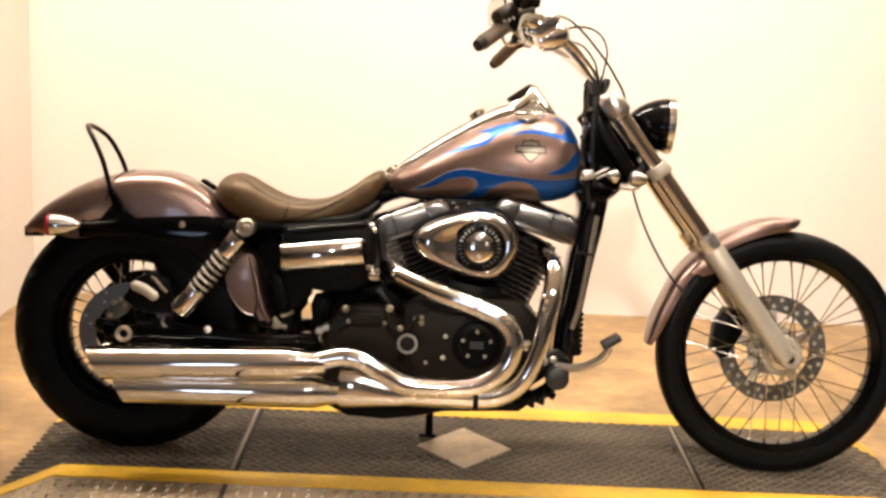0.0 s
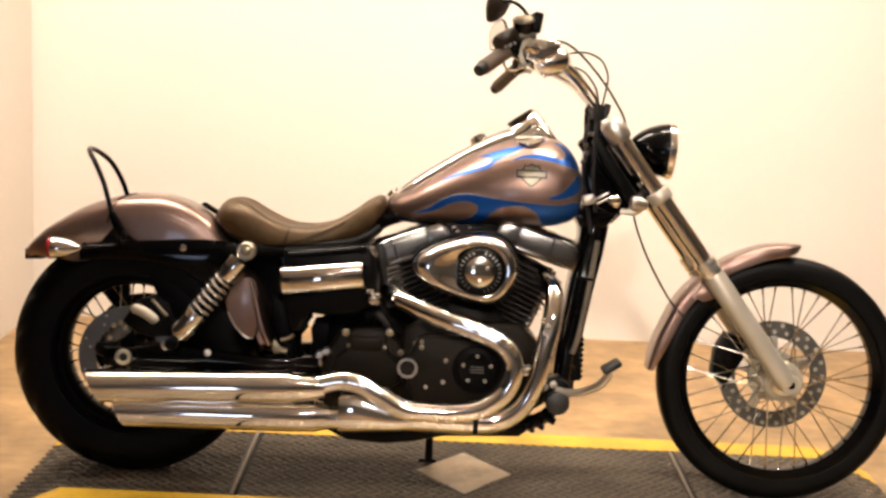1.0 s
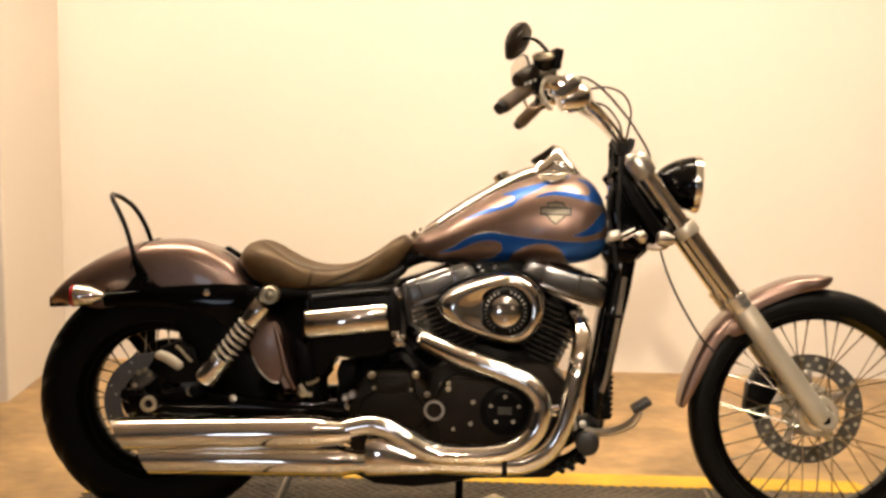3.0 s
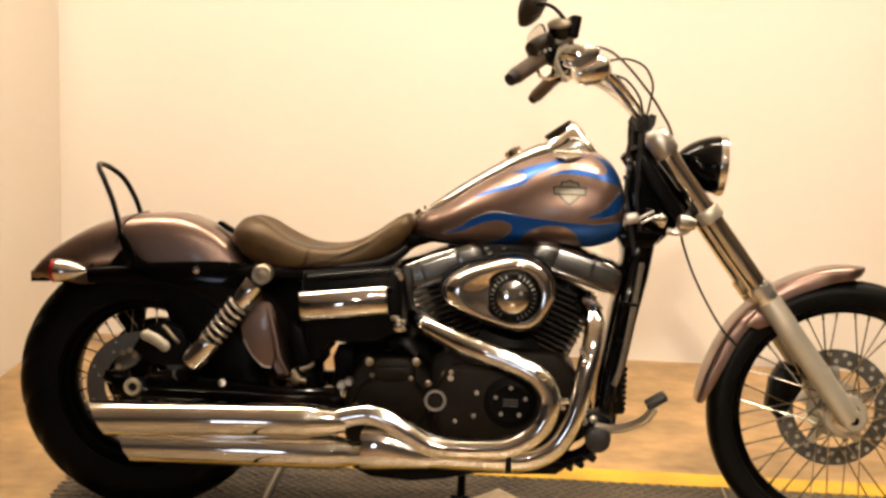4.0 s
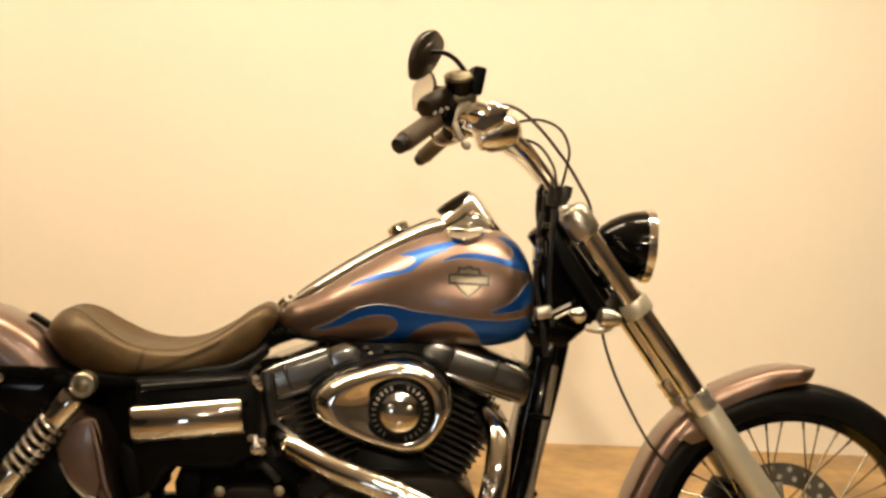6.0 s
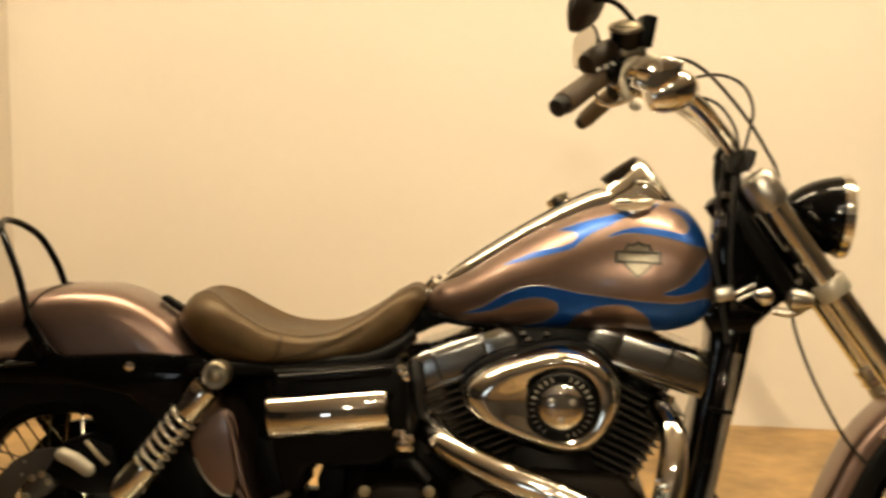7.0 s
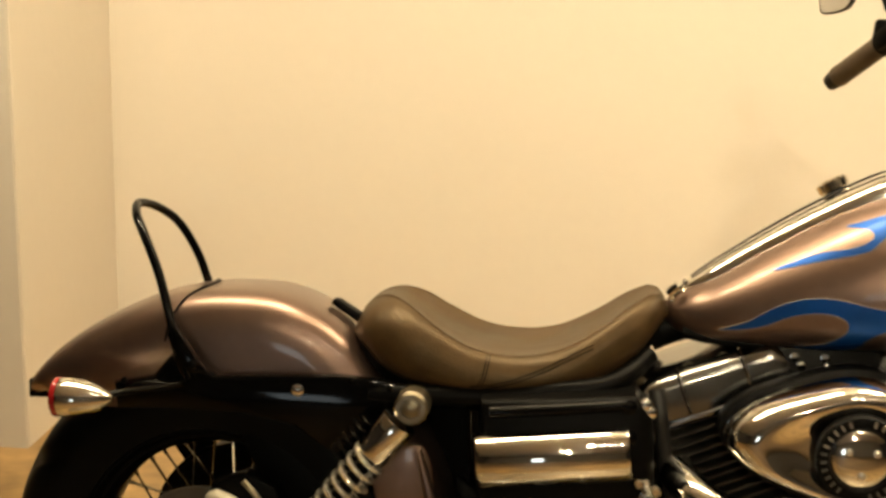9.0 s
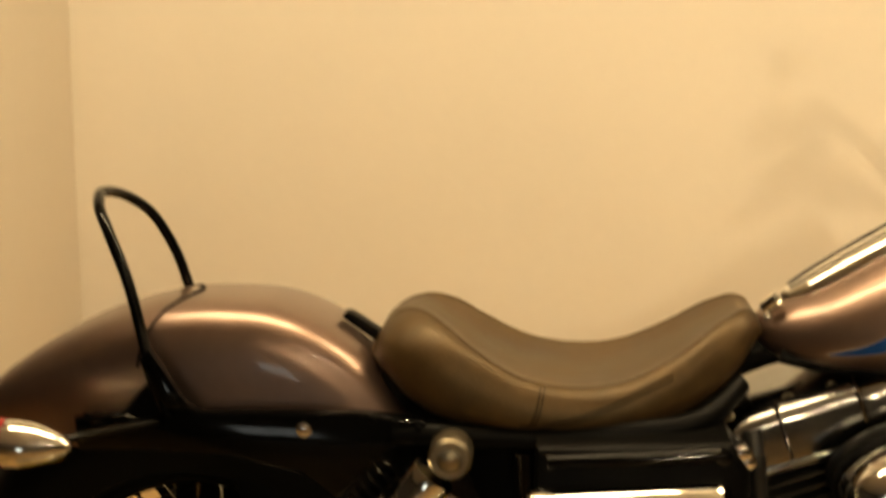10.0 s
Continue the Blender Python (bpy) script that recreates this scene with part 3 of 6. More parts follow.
# ---- front and rear fenders: a shell swept along a curve
def fender(name, path, half, skirt, thick, mat, label, n=8):
    pts = curve_through([(x, 0, z) for x, z in path], n)
    k = len(pts)
    bm = bmesh.new()
    rings = []
    for i, q in enumerate(pts):
        d = (pts[min(i + 1, k - 1)] - pts[max(i - 1, 0)]).normalized()
        inn = Vector((d.z, 0, -d.x))
        s = i / (k - 1)
        hw, sk = half(s), skirt(s)
        prof = [(-hw, sk), (-hw, sk * 0.62), (-hw * 0.985, sk * 0.40), (-hw * 0.93, sk * 0.235), (-hw * 0.83, sk * 0.125), (-hw * 0.67, sk * 0.055), (-hw * 0.48, sk * 0.02), (-hw * 0.25, sk * 0.004), (0, 0)]
        prof = prof + [(-y, z) for y, z in reversed(prof[:-1])]
        row = [q + Vector((0, y, 0)) + inn * z for y, z in prof]
        row += [q + Vector((0, y * 0.97, 0)) + inn * (z * 0.985 + thick) for y, z in reversed(prof)]
        rings.append(row)
    loft(bm, rings)
    return part(name, bm, mat, bike, label, smooth=50)


fender("front_fender", [(1.410, 0.350), (1.416, 0.393), (1.437, 0.458), (1.489, 0.562), (1.58, 0.648), (1.687, 0.699), (1.76, 0.712), (1.817, 0.710)],
       spline([0, 0.1, 0.5, 0.8, 0.93, 1], [0.044, 0.053, 0.058, 0.056, 0.045, 0.012]), spline([0, 0.15, 0.5, 0.8, 0.93, 1], [0.012, 0.028, 0.038, 0.037, 0.026, 0.006]), 0.002, M_PAINT, "mauve metallic front fender with duck-tail tip")
bm = bmesh.new()
slab(bm, [(1.745, 0.688), (1.765, 0.694), (1.785, 0.688), (1.78, 0.678), (1.75, 0.678)], -0.047, -0.042, 0.001)
part("fender_clip", bm, M_CHROME, bike)
for x, y, z in ((1.765, -0.045, 0.692), (1.525, -0.062, 0.560), (1.545, -0.062, 0.575)):
    bm = bmesh.new()
    bolt(bm, (x, y, z), (0, -1, 0), 0.007, 0.006)
    part("fender_bolt", bm, M_CHROME, bike)
bm = bmesh.new()
slab(bm, [(1.515, 0.560), (1.540, 0.592), (1.585, 0.585), (1.580, 0.562), (1.545, 0.548)], -0.084, -0.058, 0.004)
part("fender_bracket", bm, M_PAINT, bike, "painted fender bracket at the fork")

rear_path = [(-0.300, 0.592), (-0.288, 0.618), (-0.255, 0.655), (-0.210, 0.689), (-0.150, 0.724), (-0.080, 0.752), (-0.010, 0.766), (0.050, 0.769), (0.095, 0.766), (0.145, 0.750), (0.20, 0.718), (0.255, 0.665), (0.318, 0.575), (0.366, 0.480), (0.384, 0.385)]
fender("rear_fender", rear_path, spline([0, 0.05, 0.12, 0.2, 0.35, 0.6, 1], [0.060, 0.076, 0.090, 0.099, 0.105, 0.106, 0.10]), spline([0, 0.05, 0.12, 0.2, 0.3, 0.45, 0.6, 0.8, 1], [0.016, 0.035, 0.078, 0.122, 0.150, 0.145, 0.125, 0.115, 0.03]), 0.0025, M_PAINT, "mauve-brown metallic bobbed rear fender")
fender("fender_liner", [(x * 0.972, z - 0.012) for x, z in rear_path[1:]], spline([0, 0.06, 0.14, 0.3, 0.6, 1], [0.062, 0.076, 0.088, 0.098, 0.100, 0.094]), spline([0, 0.1, 0.2, 0.3, 0.45, 0.6, 0.8, 1], [0.02, 0.06, 0.11, 0.138, 0.132, 0.115, 0.105, 0.02]), 0.002, M_SATIN, "black inside of the rear fender")
bm = bmesh.new()
slab(bm, [(-0.296, 0.606), (-0.296, 0.578), (-0.250, 0.580), (-0.250, 0.600)], -0.062, 0.062, 0.003)
part("tail_bracket", bm, M_SATIN, bike, "black bracket under the fender tail")

# fender struts, near and far
for side in (-1, 1):
    bm = bmesh.new()
    slab(bm, [(-0.135, 0.627), (-0.075, 0.640), (-0.048, 0.675), (-0.022, 0.668), (0.02, 0.646), (0.10, 0.652), (0.20, 0.659), (0.285, 0.655), (0.31, 0.63), (0.295, 0.575), (0.262, 0.50), (0.235, 0.50), (0.205, 0.545), (0.14, 0.578), (0.06, 0.592), (-0.06, 0.592), (-0.13, 0.588)], side * 0.108, side * 0.130, 0.006)
    strut = part("fender_strut", bm, M_BLACK, bike, "gloss black fender strut")
    bm = bmesh.new()
    bolt(bm, (0.145, side * 0.130, 0.634), (0, side, 0), 0.0075, 0.007)
    part("strut_bolt", bm, M_CHROME, strut)
    for x, z in ((-0.118, 0.632), (0.225, 0.652), (0.252, 0.650), (0.28, 0.645)):
        bm = bmesh.new()
        bolt(bm, (x, side * 0.130, z), (0, side, 0), 0.004, 0.004)
        part("screw", bm, M_SATIN, strut)

# ---- hoop behind the seat
bm = bmesh.new()
near = [(-0.018, -0.134, 0.640), (-0.040, -0.126, 0.690), (-0.058, -0.112, 0.738), (-0.077, -0.103, 0.794), (-0.104, -0.087, 0.845), (-0.129, -0.052, 0.873)]
tube(bm, near + [(-0.142, 0.0, 0.884)] + [(x, -y, z) for x, y, z in reversed(near)], 0.0070, 12)
hoop = part("grab_hoop", bm, M_BLACK, bike, "bent gloss black hoop over the fender")
for side in (-1, 1):
    bm = bmesh.new()
    slab(bm, [(-0.052, 0.708), (-0.040, 0.722), (-0.004, 0.668), (0.012, 0.652), (-0.032, 0.648)], side * 0.124, side * 0.138, 0.003)
    mount = part("hoop_mount", bm, M_BLACK, hoop)
    bm = bmesh.new()
    bolt(bm, (-0.012, side * 0.138, 0.664), (0, side, 0), 0.006, 0.005)
    part("mount_bolt", bm, M_SATIN, mount)
bm = bmesh.new()
strap = curve_through([(-0.064, -0.107, 0.690), (-0.058, -0.101, 0.722), (-0.042, -0.075, 0.752), (-0.022, -0.035, 0.7645), (-0.012, 0, 0.7675), (-0.022, 0.035, 0.7645), (-0.042, 0.075, 0.752), (-0.058, 0.101, 0.722)], 6)
tube(bm, strap, 0.0016, 6, smooth=False)
part("hoop_strap", bm, M_SATIN, hoop, "thin dark strap over the fender")

# ---- seat
S0, S1 = 0.212, 0.681
zt = spline([0.212, 0.222, 0.24, 0.27, 0.30, 0.34, 0.394, 0.457, 0.519, 0.581, 0.632, 0.660, 0.673, 0.681], [0.716, 0.741, 0.759, 0.768, 0.759, 0.735, 0.709, 0.700, 0.710, 0.743, 0.780, 0.791, 0.785, 0.770])
zb = spline([0.212, 0.236, 0.258, 0.288, 0.338, 0.39, 0.454, 0.535, 0.598, 0.637, 0.659, 0.681], [0.704, 0.688, 0.668, 0.652, 0.642, 0.638, 0.641, 0.652, 0.674, 0.702, 0.732, 0.762])
sw = spline([0.212, 0.222, 0.24, 0.27, 0.35, 0.45, 0.55, 0.62, 0.66, 0.681], [0.046, 0.072, 0.094, 0.114, 0.132, 0.137, 0.125, 0.098, 0.072, 0.040])
dish = spline([0.212, 0.26, 0.31, 0.36, 0.42, 0.52, 0.60, 0.66, 0.681], [0.0, 0.002, 0.011, 0.014, 0.010, 0.008, 0.007, 0.003, 0.0])
crease = spline([0.212, 0.25, 0.28, 0.31, 0.35, 0.42, 0.52, 0.60, 0.65, 0.681], [0.30, 0.34, 0.50, 0.67, 0.78, 0.82, 0.80, 0.76, 0.62, 0.5])


def seat_section(x):
    """One half of the seat's section: floor, flank, soft crease, dished top."""
    t, b, w, e, c = zt(x), zb(x), sw(x), dish(x), crease(x)
    h = t - b
    o = 1 - c
    return [(0.0, b), (-0.55 * w, b), (-0.86 * w, b + 0.06 * h), (-0.985 * w, b + 0.26 * h), (-1.0 * w, b + 0.48 * h), (-(c + o * 0.86) * w, b + 0.70 * h), (-(c + o * 0.50) * w, b + 0.895 * h), (-c * w, t), (-c * 0.94 * w, t - 0.1 * e), (-c * 0.62 * w, t - 0.72 * e), (-c * 0.3 * w, t - 0.96 * e), (0.0, t - e)]


def flank_y(x, z):
    """Where the near flank of the seat stands at a height."""
    half = seat_section(x)[2:8]
    return float(np.interp(z, [q[1] for q in half], [q[0] for q in half]))


bm = bmesh.new()
rings = []
for i in range(81):
    x = S0 + (S1 - S0) * i / 80
    half = seat_section(x)
    ring = curve_through([(x, y, z) for y, z in half + [(-y, z) for y, z in reversed(half[1:-1])]], 3, True)
    rings.append(ring)
loft(bm, rings)
seat = part("seat", bm, M_SEAT, bike, "dished dark brown-black leather solo seat", smooth=60)
for side in (1, -1):
    bm = bmesh.new()
    line = []
    for i in range(61):
        x = 0.236 + (0.668 - 0.236) * i / 60
        y, z = seat_section(x)[7]
        line.append((x, side * (y - 0.0004), z + 0.0002))
    tube(bm, line, 0.0009, 6, smooth=False)
    part("piping", bm, M_SEAT, seat, "raised seam round the seat top")
    # a short upright seam, and a double row of stitches sweeping forward
    bm = bmesh.new()
    for dx in (0.0, 0.0045):
        tube(bm, [(x + dx, side * (flank_y(x + dx, z) - 0.0008), z) for x, z in ((0.420, 0.700), (0.419, 0.690), (0.4155, 0.672), (0.409, 0.657))], 0.0010, 6)
    for dz in (0.0, 0.005):
        line = [(x, side * (flank_y(x, z + dz) - 0.0005), z + dz) for x, z in ((0.398, 0.651), (0.425, 0.6555), (0.454, 0.663), (0.482, 0.674), (0.509, 0.686), (0.540, 0.702), (0.572, 0.718))]
        tube(bm, line, 0.0011, 6)
    part("stitching", bm, M_THREAD, seat, "stitched seams on the flank")
bm = bmesh.new()
slab(bm, [(0.168, 0.744), (0.172, 0.751), (0.180, 0.750), (0.228, 0.722), (0.228, 0.708), (0.205, 0.720)], -0.012, 0.012, 0.002)
part("seat_tab", bm, M_SATIN, bike, "black seat mounting tab")
bm = bmesh.new()
rings = []
for i in range(31):
    x = 0.226 + (0.668 - 0.226) * i / 30
    w = sw(x) * 0.86
    b = zb(x)
    rings.append([(x, -w, b + 0.012), (x, -w * 0.95, b - 0.012), (x, w * 0.95, b - 0.012), (x, w, b + 0.012)])
loft(bm, rings)
part("seat_pan", bm, M_SATIN, bike, "black seat pan")

# ---- fuel tank
TW = spline([0.672, 0.682, 0.70, 0.737, 0.834, 0.93, 1.025, 1.1, 1.15, 1.175, 1.19, 1.199, 1.203], [0.012, 0.034, 0.055, 0.078, 0.116, 0.146, 0.164, 0.168, 0.158, 0.142, 0.120, 0.090, 0.05])
TT = spline([0.672, 0.682, 0.70, 0.737, 0.834, 0.93, 0.978, 1.025, 1.073, 1.12, 1.15, 1.175, 1.19, 1.199, 1.203], [0.768, 0.782, 0.798, 0.820, 0.886, 0.943, 0.964, 0.977, 0.980, 0.973, 0.958, 0.932, 0.904, 0.875, 0.845])
TB = spline([0.672, 0.682, 0.70, 0.80, 1.0, 1.15, 1.175, 1.19, 1.199, 1.203], [0.756, 0.744, 0.734, 0.725, 0.730, 0.738, 0.748, 0.765, 0.788, 0.81])


def tank_y(x, z):
    """Half width of the tank at x and height z."""
    w, t, b = TW(x), TT(x), TB(x)
    c = b + 0.42 * (t - b)
    u = (z - c) / (t - c) if z > c else (c - z) / (c - b)
    p = 1.95 if z > c else 3.0
    return w * max(0.0, 1 - min(1.0, u) ** p) ** (1 / p)


bm = bmesh.new()
rings = []
for i in range(73):
    s = i / 72
    x = 0.672 + (1.203 - 0.672) * (s + 0.05 * math.sin(2 * math.pi * s) * -0.6)
    w, t, b = TW(x), TT(x), TB(x)
    c = b + 0.42 * (t - b)
    ring = []
    for j in range(56):
        a = 2 * math.pi * j / 56
        ca, sa = math.cos(a), math.sin(a)
        p = 1.95 if sa > 0 else 3.0
        y = w * math.copysign(abs(ca) ** (2 / p), ca)
        z = c + (t - c if sa > 0 else c - b) * math.copysign(abs(sa) ** (2 / p), sa)
        ring.append((x, y, z))
    rings.append(ring)
loft(bm, rings)
tank = part("fuel_tank", bm, M_PAINT, bike, "mauve metallic teardrop fuel tank", smooth=60)


def flame(outline, proud=0.0007):
    """A painted flame: its smooth outline laid on the tank's flank."""
    edge = [Vector((p.x, p.z)) for p in curve_through([(x, 0, z) for x, z in outline], 4, True)]
    n = len(edge)

    def inside(q):
        odd = False
        for i in range(n):
            a, b = edge[i], edge[i - 1]
            if (a.y > q.y) != (b.y > q.y) and q.x < (b.x - a.x) * (q.y - a.y) / (b.y - a.y) + a.x:
                odd = not odd
        return odd

    pts = list(edge)
    x0, x1, z0, z1 = min(p.x for p in edge), max(p.x for p in edge), min(p.y for p in edge), max(p.y for p in edge)
    for i in range(int((x1 - x0) / 0.007)):
        for j in range(int((z1 - z0) / 0.007)):
            q = Vector((x0 + 0.007 * i + 0.0035, z0 + 0.007 * j + 0.0035))
            if inside(q):
                pts.append(q)
    verts, _, faces, *_ = delaunay_2d_cdt(pts, [], [list(range(n))], 1, 1e-5)
    for side in (-1, 1):
        bm = bmesh.new()
        vs = []
        for v in verts:
            x = min(v.x, 1.199)
            b, t = TB(x), TT(x)
            z = min(max(v.y, b + 0.003), t - 0.001)
            y = tank_y(x, z)
            e = 0.001
            nx = (tank_y(min(x + e, 1.2), z) - tank_y(x - e, z)) / (2 * e)
            nz = (tank_y(x, z + e) - tank_y(x, z - e)) / (2 * e)
            nn = Vector((-nx, 1, -nz)).normalized()
            q = Vector((x, y, z)) + nn * proud
            vs.append(bm.verts.new((q.x, side * q.y, q.z)))
        for f in faces:
            c = sum((verts[k] for k in f), Vector((0, 0))) / len(f)
            if inside(c):
                try:
                    bm.faces.new([vs[k] for k in f])
                except ValueError:
                    pass
        part("flame", bm, M_BLUE, tank, "bright blue painted flame", smooth=70)
        bm = bmesh.new()
        line = []
        for v in edge:
            x = min(v.x, 1.199)
            z = min(max(v.y, TB(x) + 0.003), TT(x) - 0.001)
            line.append((x, side * (tank_y(x, z) + 0.0003), z))
        tube(bm, line + line[:1], 0.0007, 5, smooth=False, cap=False)
        part("pinstripe", bm, M_PIN, tank)


flame([(0.749, 0.751), (0.789, 0.769), (0.827, 0.795), (0.865, 0.81), (0.903, 0.813), (0.95, 0.806), (1.005, 0.801), (1.069, 0.796), (1.133, 0.795), (1.18, 0.803), (1.192, 0.79), (1.185, 0.760), (1.15, 0.742), (1.098, 0.738), (1.077, 0.767), (1.042, 0.786), (0.992, 0.782), (0.953, 0.761), (0.930, 0.736), (0.855, 0.733), (0.895, 0.746), (0.919, 0.766), (0.917, 0.784), (0.889, 0.791), (0.849, 0.783), (0.804, 0.761)])
flame([(0.820, 0.842), (0.855, 0.861), (0.886, 0.874), (0.921, 0.883), (0.941, 0.892), (0.951, 0.902), (0.943, 0.910), (0.918, 0.910), (0.945, 0.921), (0.975, 0.932), (1.015, 0.943), (1.045, 0.952), (1.075, 0.960), (1.098, 0.964), (1.080, 0.953), (1.055, 0.945), (1.030, 0.937), (1.005, 0.923), (0.985, 0.914), (0.965, 0.901), (0.946, 0.883), (0.926, 0.875), (0.876, 0.860)])
flame([(1.003, 0.903), (1.019, 0.914), (1.049, 0.923), (1.078, 0.924), (1.113, 0.919), (1.138, 0.914), (1.147, 0.921), (1.145, 0.933), (1.134, 0.945), (1.116, 0.957), (1.148, 0.951), (1.169, 0.932), (1.185, 0.908), (1.190, 0.888), (1.175, 0.890), (1.148, 0.897), (1.123, 0.904), (1.083, 0.911), (1.044, 0.913), (1.019, 0.908)])
flame([(1.102, 0.811), (1.133, 0.825), (1.152, 0.840), (1.168, 0.858), (1.185, 0.872), (1.190, 0.841), (1.172, 0.820), (1.143, 0.810), (1.119, 0.807)])

# badge: a shield behind a bar
for side in (-1, 1):
    def on_tank(outline, y_in, y_out, mat, name, parent, label=""):
        bm = bmesh.new()
        flat = [(x, z) for x, z in outline]
        front = [bm.verts.new((x, side * (tank_y(x, z) + y_out), z)) for x, z in flat]
        back = [bm.verts.new((x, side * (tank_y(x, z) + y_in), z)) for x, z in flat]
        mx, mz = sum(x for x, z in flat) / len(flat), sum(z for x, z in flat) / len(flat)
        peak = bm.verts.new((mx, side * (tank_y(mx, mz) + y_out * 1.35), mz))
        for i in range(len(flat)):
            bm.faces.new((front[i], front[(i + 1) % len(flat)], peak))
        for i in range(len(flat)):
            k = (i + 1) % len(flat)
            bm.faces.new((front[i], front[k], back[k], back[i]))
        return part(name, bm, mat, parent, label, smooth=30)
    bx, bz = 1.057, 0.873
    badge = on_tank([(bx + x * 1.05, bz + z * 1.18) for x, z in ((-0.019, 0.021), (-0.010, 0.019), (0, 0.024), (0.010, 0.019), (0.019, 0.021), (0.024, 0.010), (0.024, -0.012), (0.013, -0.022), (0, -0.031), (-0.013, -0.022), (-0.024, -0.012), (-0.024, 0.010))], -0.002, 0.0048, M_TANK_BADGE, "tank_badge", tank, "pewter shield-shaped tank badge")
    on_tank([(bx + x, bz + z) for x, z in ((-0.041, 0.0105), (-0.02, 0.011), (0, 0.0115), (0.02, 0.011), (0.041, 0.0105), (0.041, -0.0115), (0.02, -0.011), (0, -0.0105), (-0.02, -0.011), (-0.041, -0.0115))], -0.001, 0.0068, M_TANK_BADGE, "badge_bar", badge)
    on_tank([(bx + x * 0.84, bz + z * 0.97 - 0.001) for x, z in ((-0.019, 0.021), (-0.010, 0.019), (0, 0.024), (0.010, 0.019), (0.019, 0.021), (0.024, 0.010), (0.024, -0.012), (0.013, -0.022), (0, -0.031), (-0.013, -0.022), (-0.024, -0.012), (-0.024, 0.010))], 0.003, 0.0058, M_BADGE_D, "badge_shield", badge, "brighter pewter shield face")
    on_tank([(bx + x, bz + z) for x, z in ((-0.036, 0.006), (0, 0.0065), (0.036, 0.006), (0.036, -0.0065), (0, -0.006), (-0.036, -0.0065))], 0.005, 0.0078, M_BADGE_D, "badge_panel", badge)

# console along the tank top
bm = bmesh.new()
rings = []
cz = spline([0.70, 0.73, 0.784, 0.882, 0.95, 0.985, 1.01], [0.800, 0.824, 0.863, 0.926, 0.964, 0.980, 0.986])
cw = spline([0.70, 0.72, 0.80, 0.90, 1.01], [0.018, 0.028, 0.040, 0.052, 0.062])
for i in range(25):
    x = 0.70 + 0.31 * i / 24
    w, z = cw(x), cz(x)
    side = [(-w, z - 0.035), (-w, z - 0.017), (-w * 0.95, z - 0.010), (-w * 0.84, z - 0.003), (-w * 0.55, z + 0.002)]
    rings.append([(x, y, h) for y, h in side + [(0, z + 0.003)] + [(-y, h) for y, h in reversed(side)]])
loft(bm, rings)
console = part("tank_console", bm, M_CHROME, bike, "chrome console along the top of the tank", smooth=50)
bm = bmesh.new()
line = [(x, -cw(x) * 0.42, cz(x) + 0.001) for x in np.linspace(0.715, 1.0, 20)]
tube(bm, line, 0.003, 6, smooth=False)
line = [(x, cw(x) * 0.42, cz(x) + 0.001) for x in np.linspace(0.715, 1.0, 20)]
tube(bm, line, 0.003, 6, smooth=False)
part("console_inlay", bm, M_SATIN, console)
# speedometer housing at its front end
bm = bmesh.new()
rings = []
top = spline([0.984, 0.990, 1.004, 1.028, 1.056, 1.068, 1.080, 1.10, 1.135, 1.152], [0.962, 0.982, 1.001, 1.021, 1.043, 1.046, 1.038, 1.014, 0.970, 0.948])
for i in range(33):
    x = 0.984 + 0.168 * i / 32
    t, w = top(x), 0.056 * min(1.0, 0.62 + (x - 0.984) / 0.05, 0.35 + (1.152 - x) / 0.07)
    side = [(w * math.cos(a), 0.935 + (t - 0.935) * math.sin(a) ** 0.75) for a in (math.pi * k / 24 for k in range(25))]
    rings.append([(x, y, z) for y, z in side])
loft(bm, rings)
speedo = part("speedometer", bm, M_CHROME, bike, "chrome speedometer pod on the tank")
bm = bmesh.new()
d = Vector((0.06, 0, 0.042)).normalized()
up = Vector((-d.z, 0, d.x))
turned(bm, [(-0.010, 0.036), (0.004, 0.040), (0.006, 0.036), (0.003, 0.034), (0.003, 0.002)], Vector((1.029, 0, 1.022)), up, 32)
part("dial", bm, M_DRUM, speedo, "black round dial")
bm = bmesh.new()
turned(bm, [(0, 0.018), (0.004, 0.024), (0.016, 0.025), (0.020, 0.021), (0.021, 0.004)], (0.924, 0.045, 0.949), (-0.45, 0.2, 0.87), 20)
part("fuel_gauge", bm, M_CHROME, bike, "chrome cap on the tank top")
bm = bmesh.new()
turned(bm, [(0, 0.036), (0.004, 0.038), (0.007, 0.037), (0.010, 0.028), (0.011, 0.004)], (1.052, -0.078, 0.9585), (-0.1, -0.36, 0.93), 28)
part("fuel_cap", bm, M_CHROME, bike, "chrome fuel cap")
bm = bmesh.new()
tube(bm, [(0.682, -0.034, 0.792), (0.695, -0.04, 0.806)], 0.010, 12)
for x, y, z in ((0.684, -0.045, 0.785), (0.702, -0.043, 0.812)):
    bolt(bm, (x, y, z), (0, -1, 0.3), 0.004, 0.004)
part("tank_mount", bm, M_CHROME, bike)

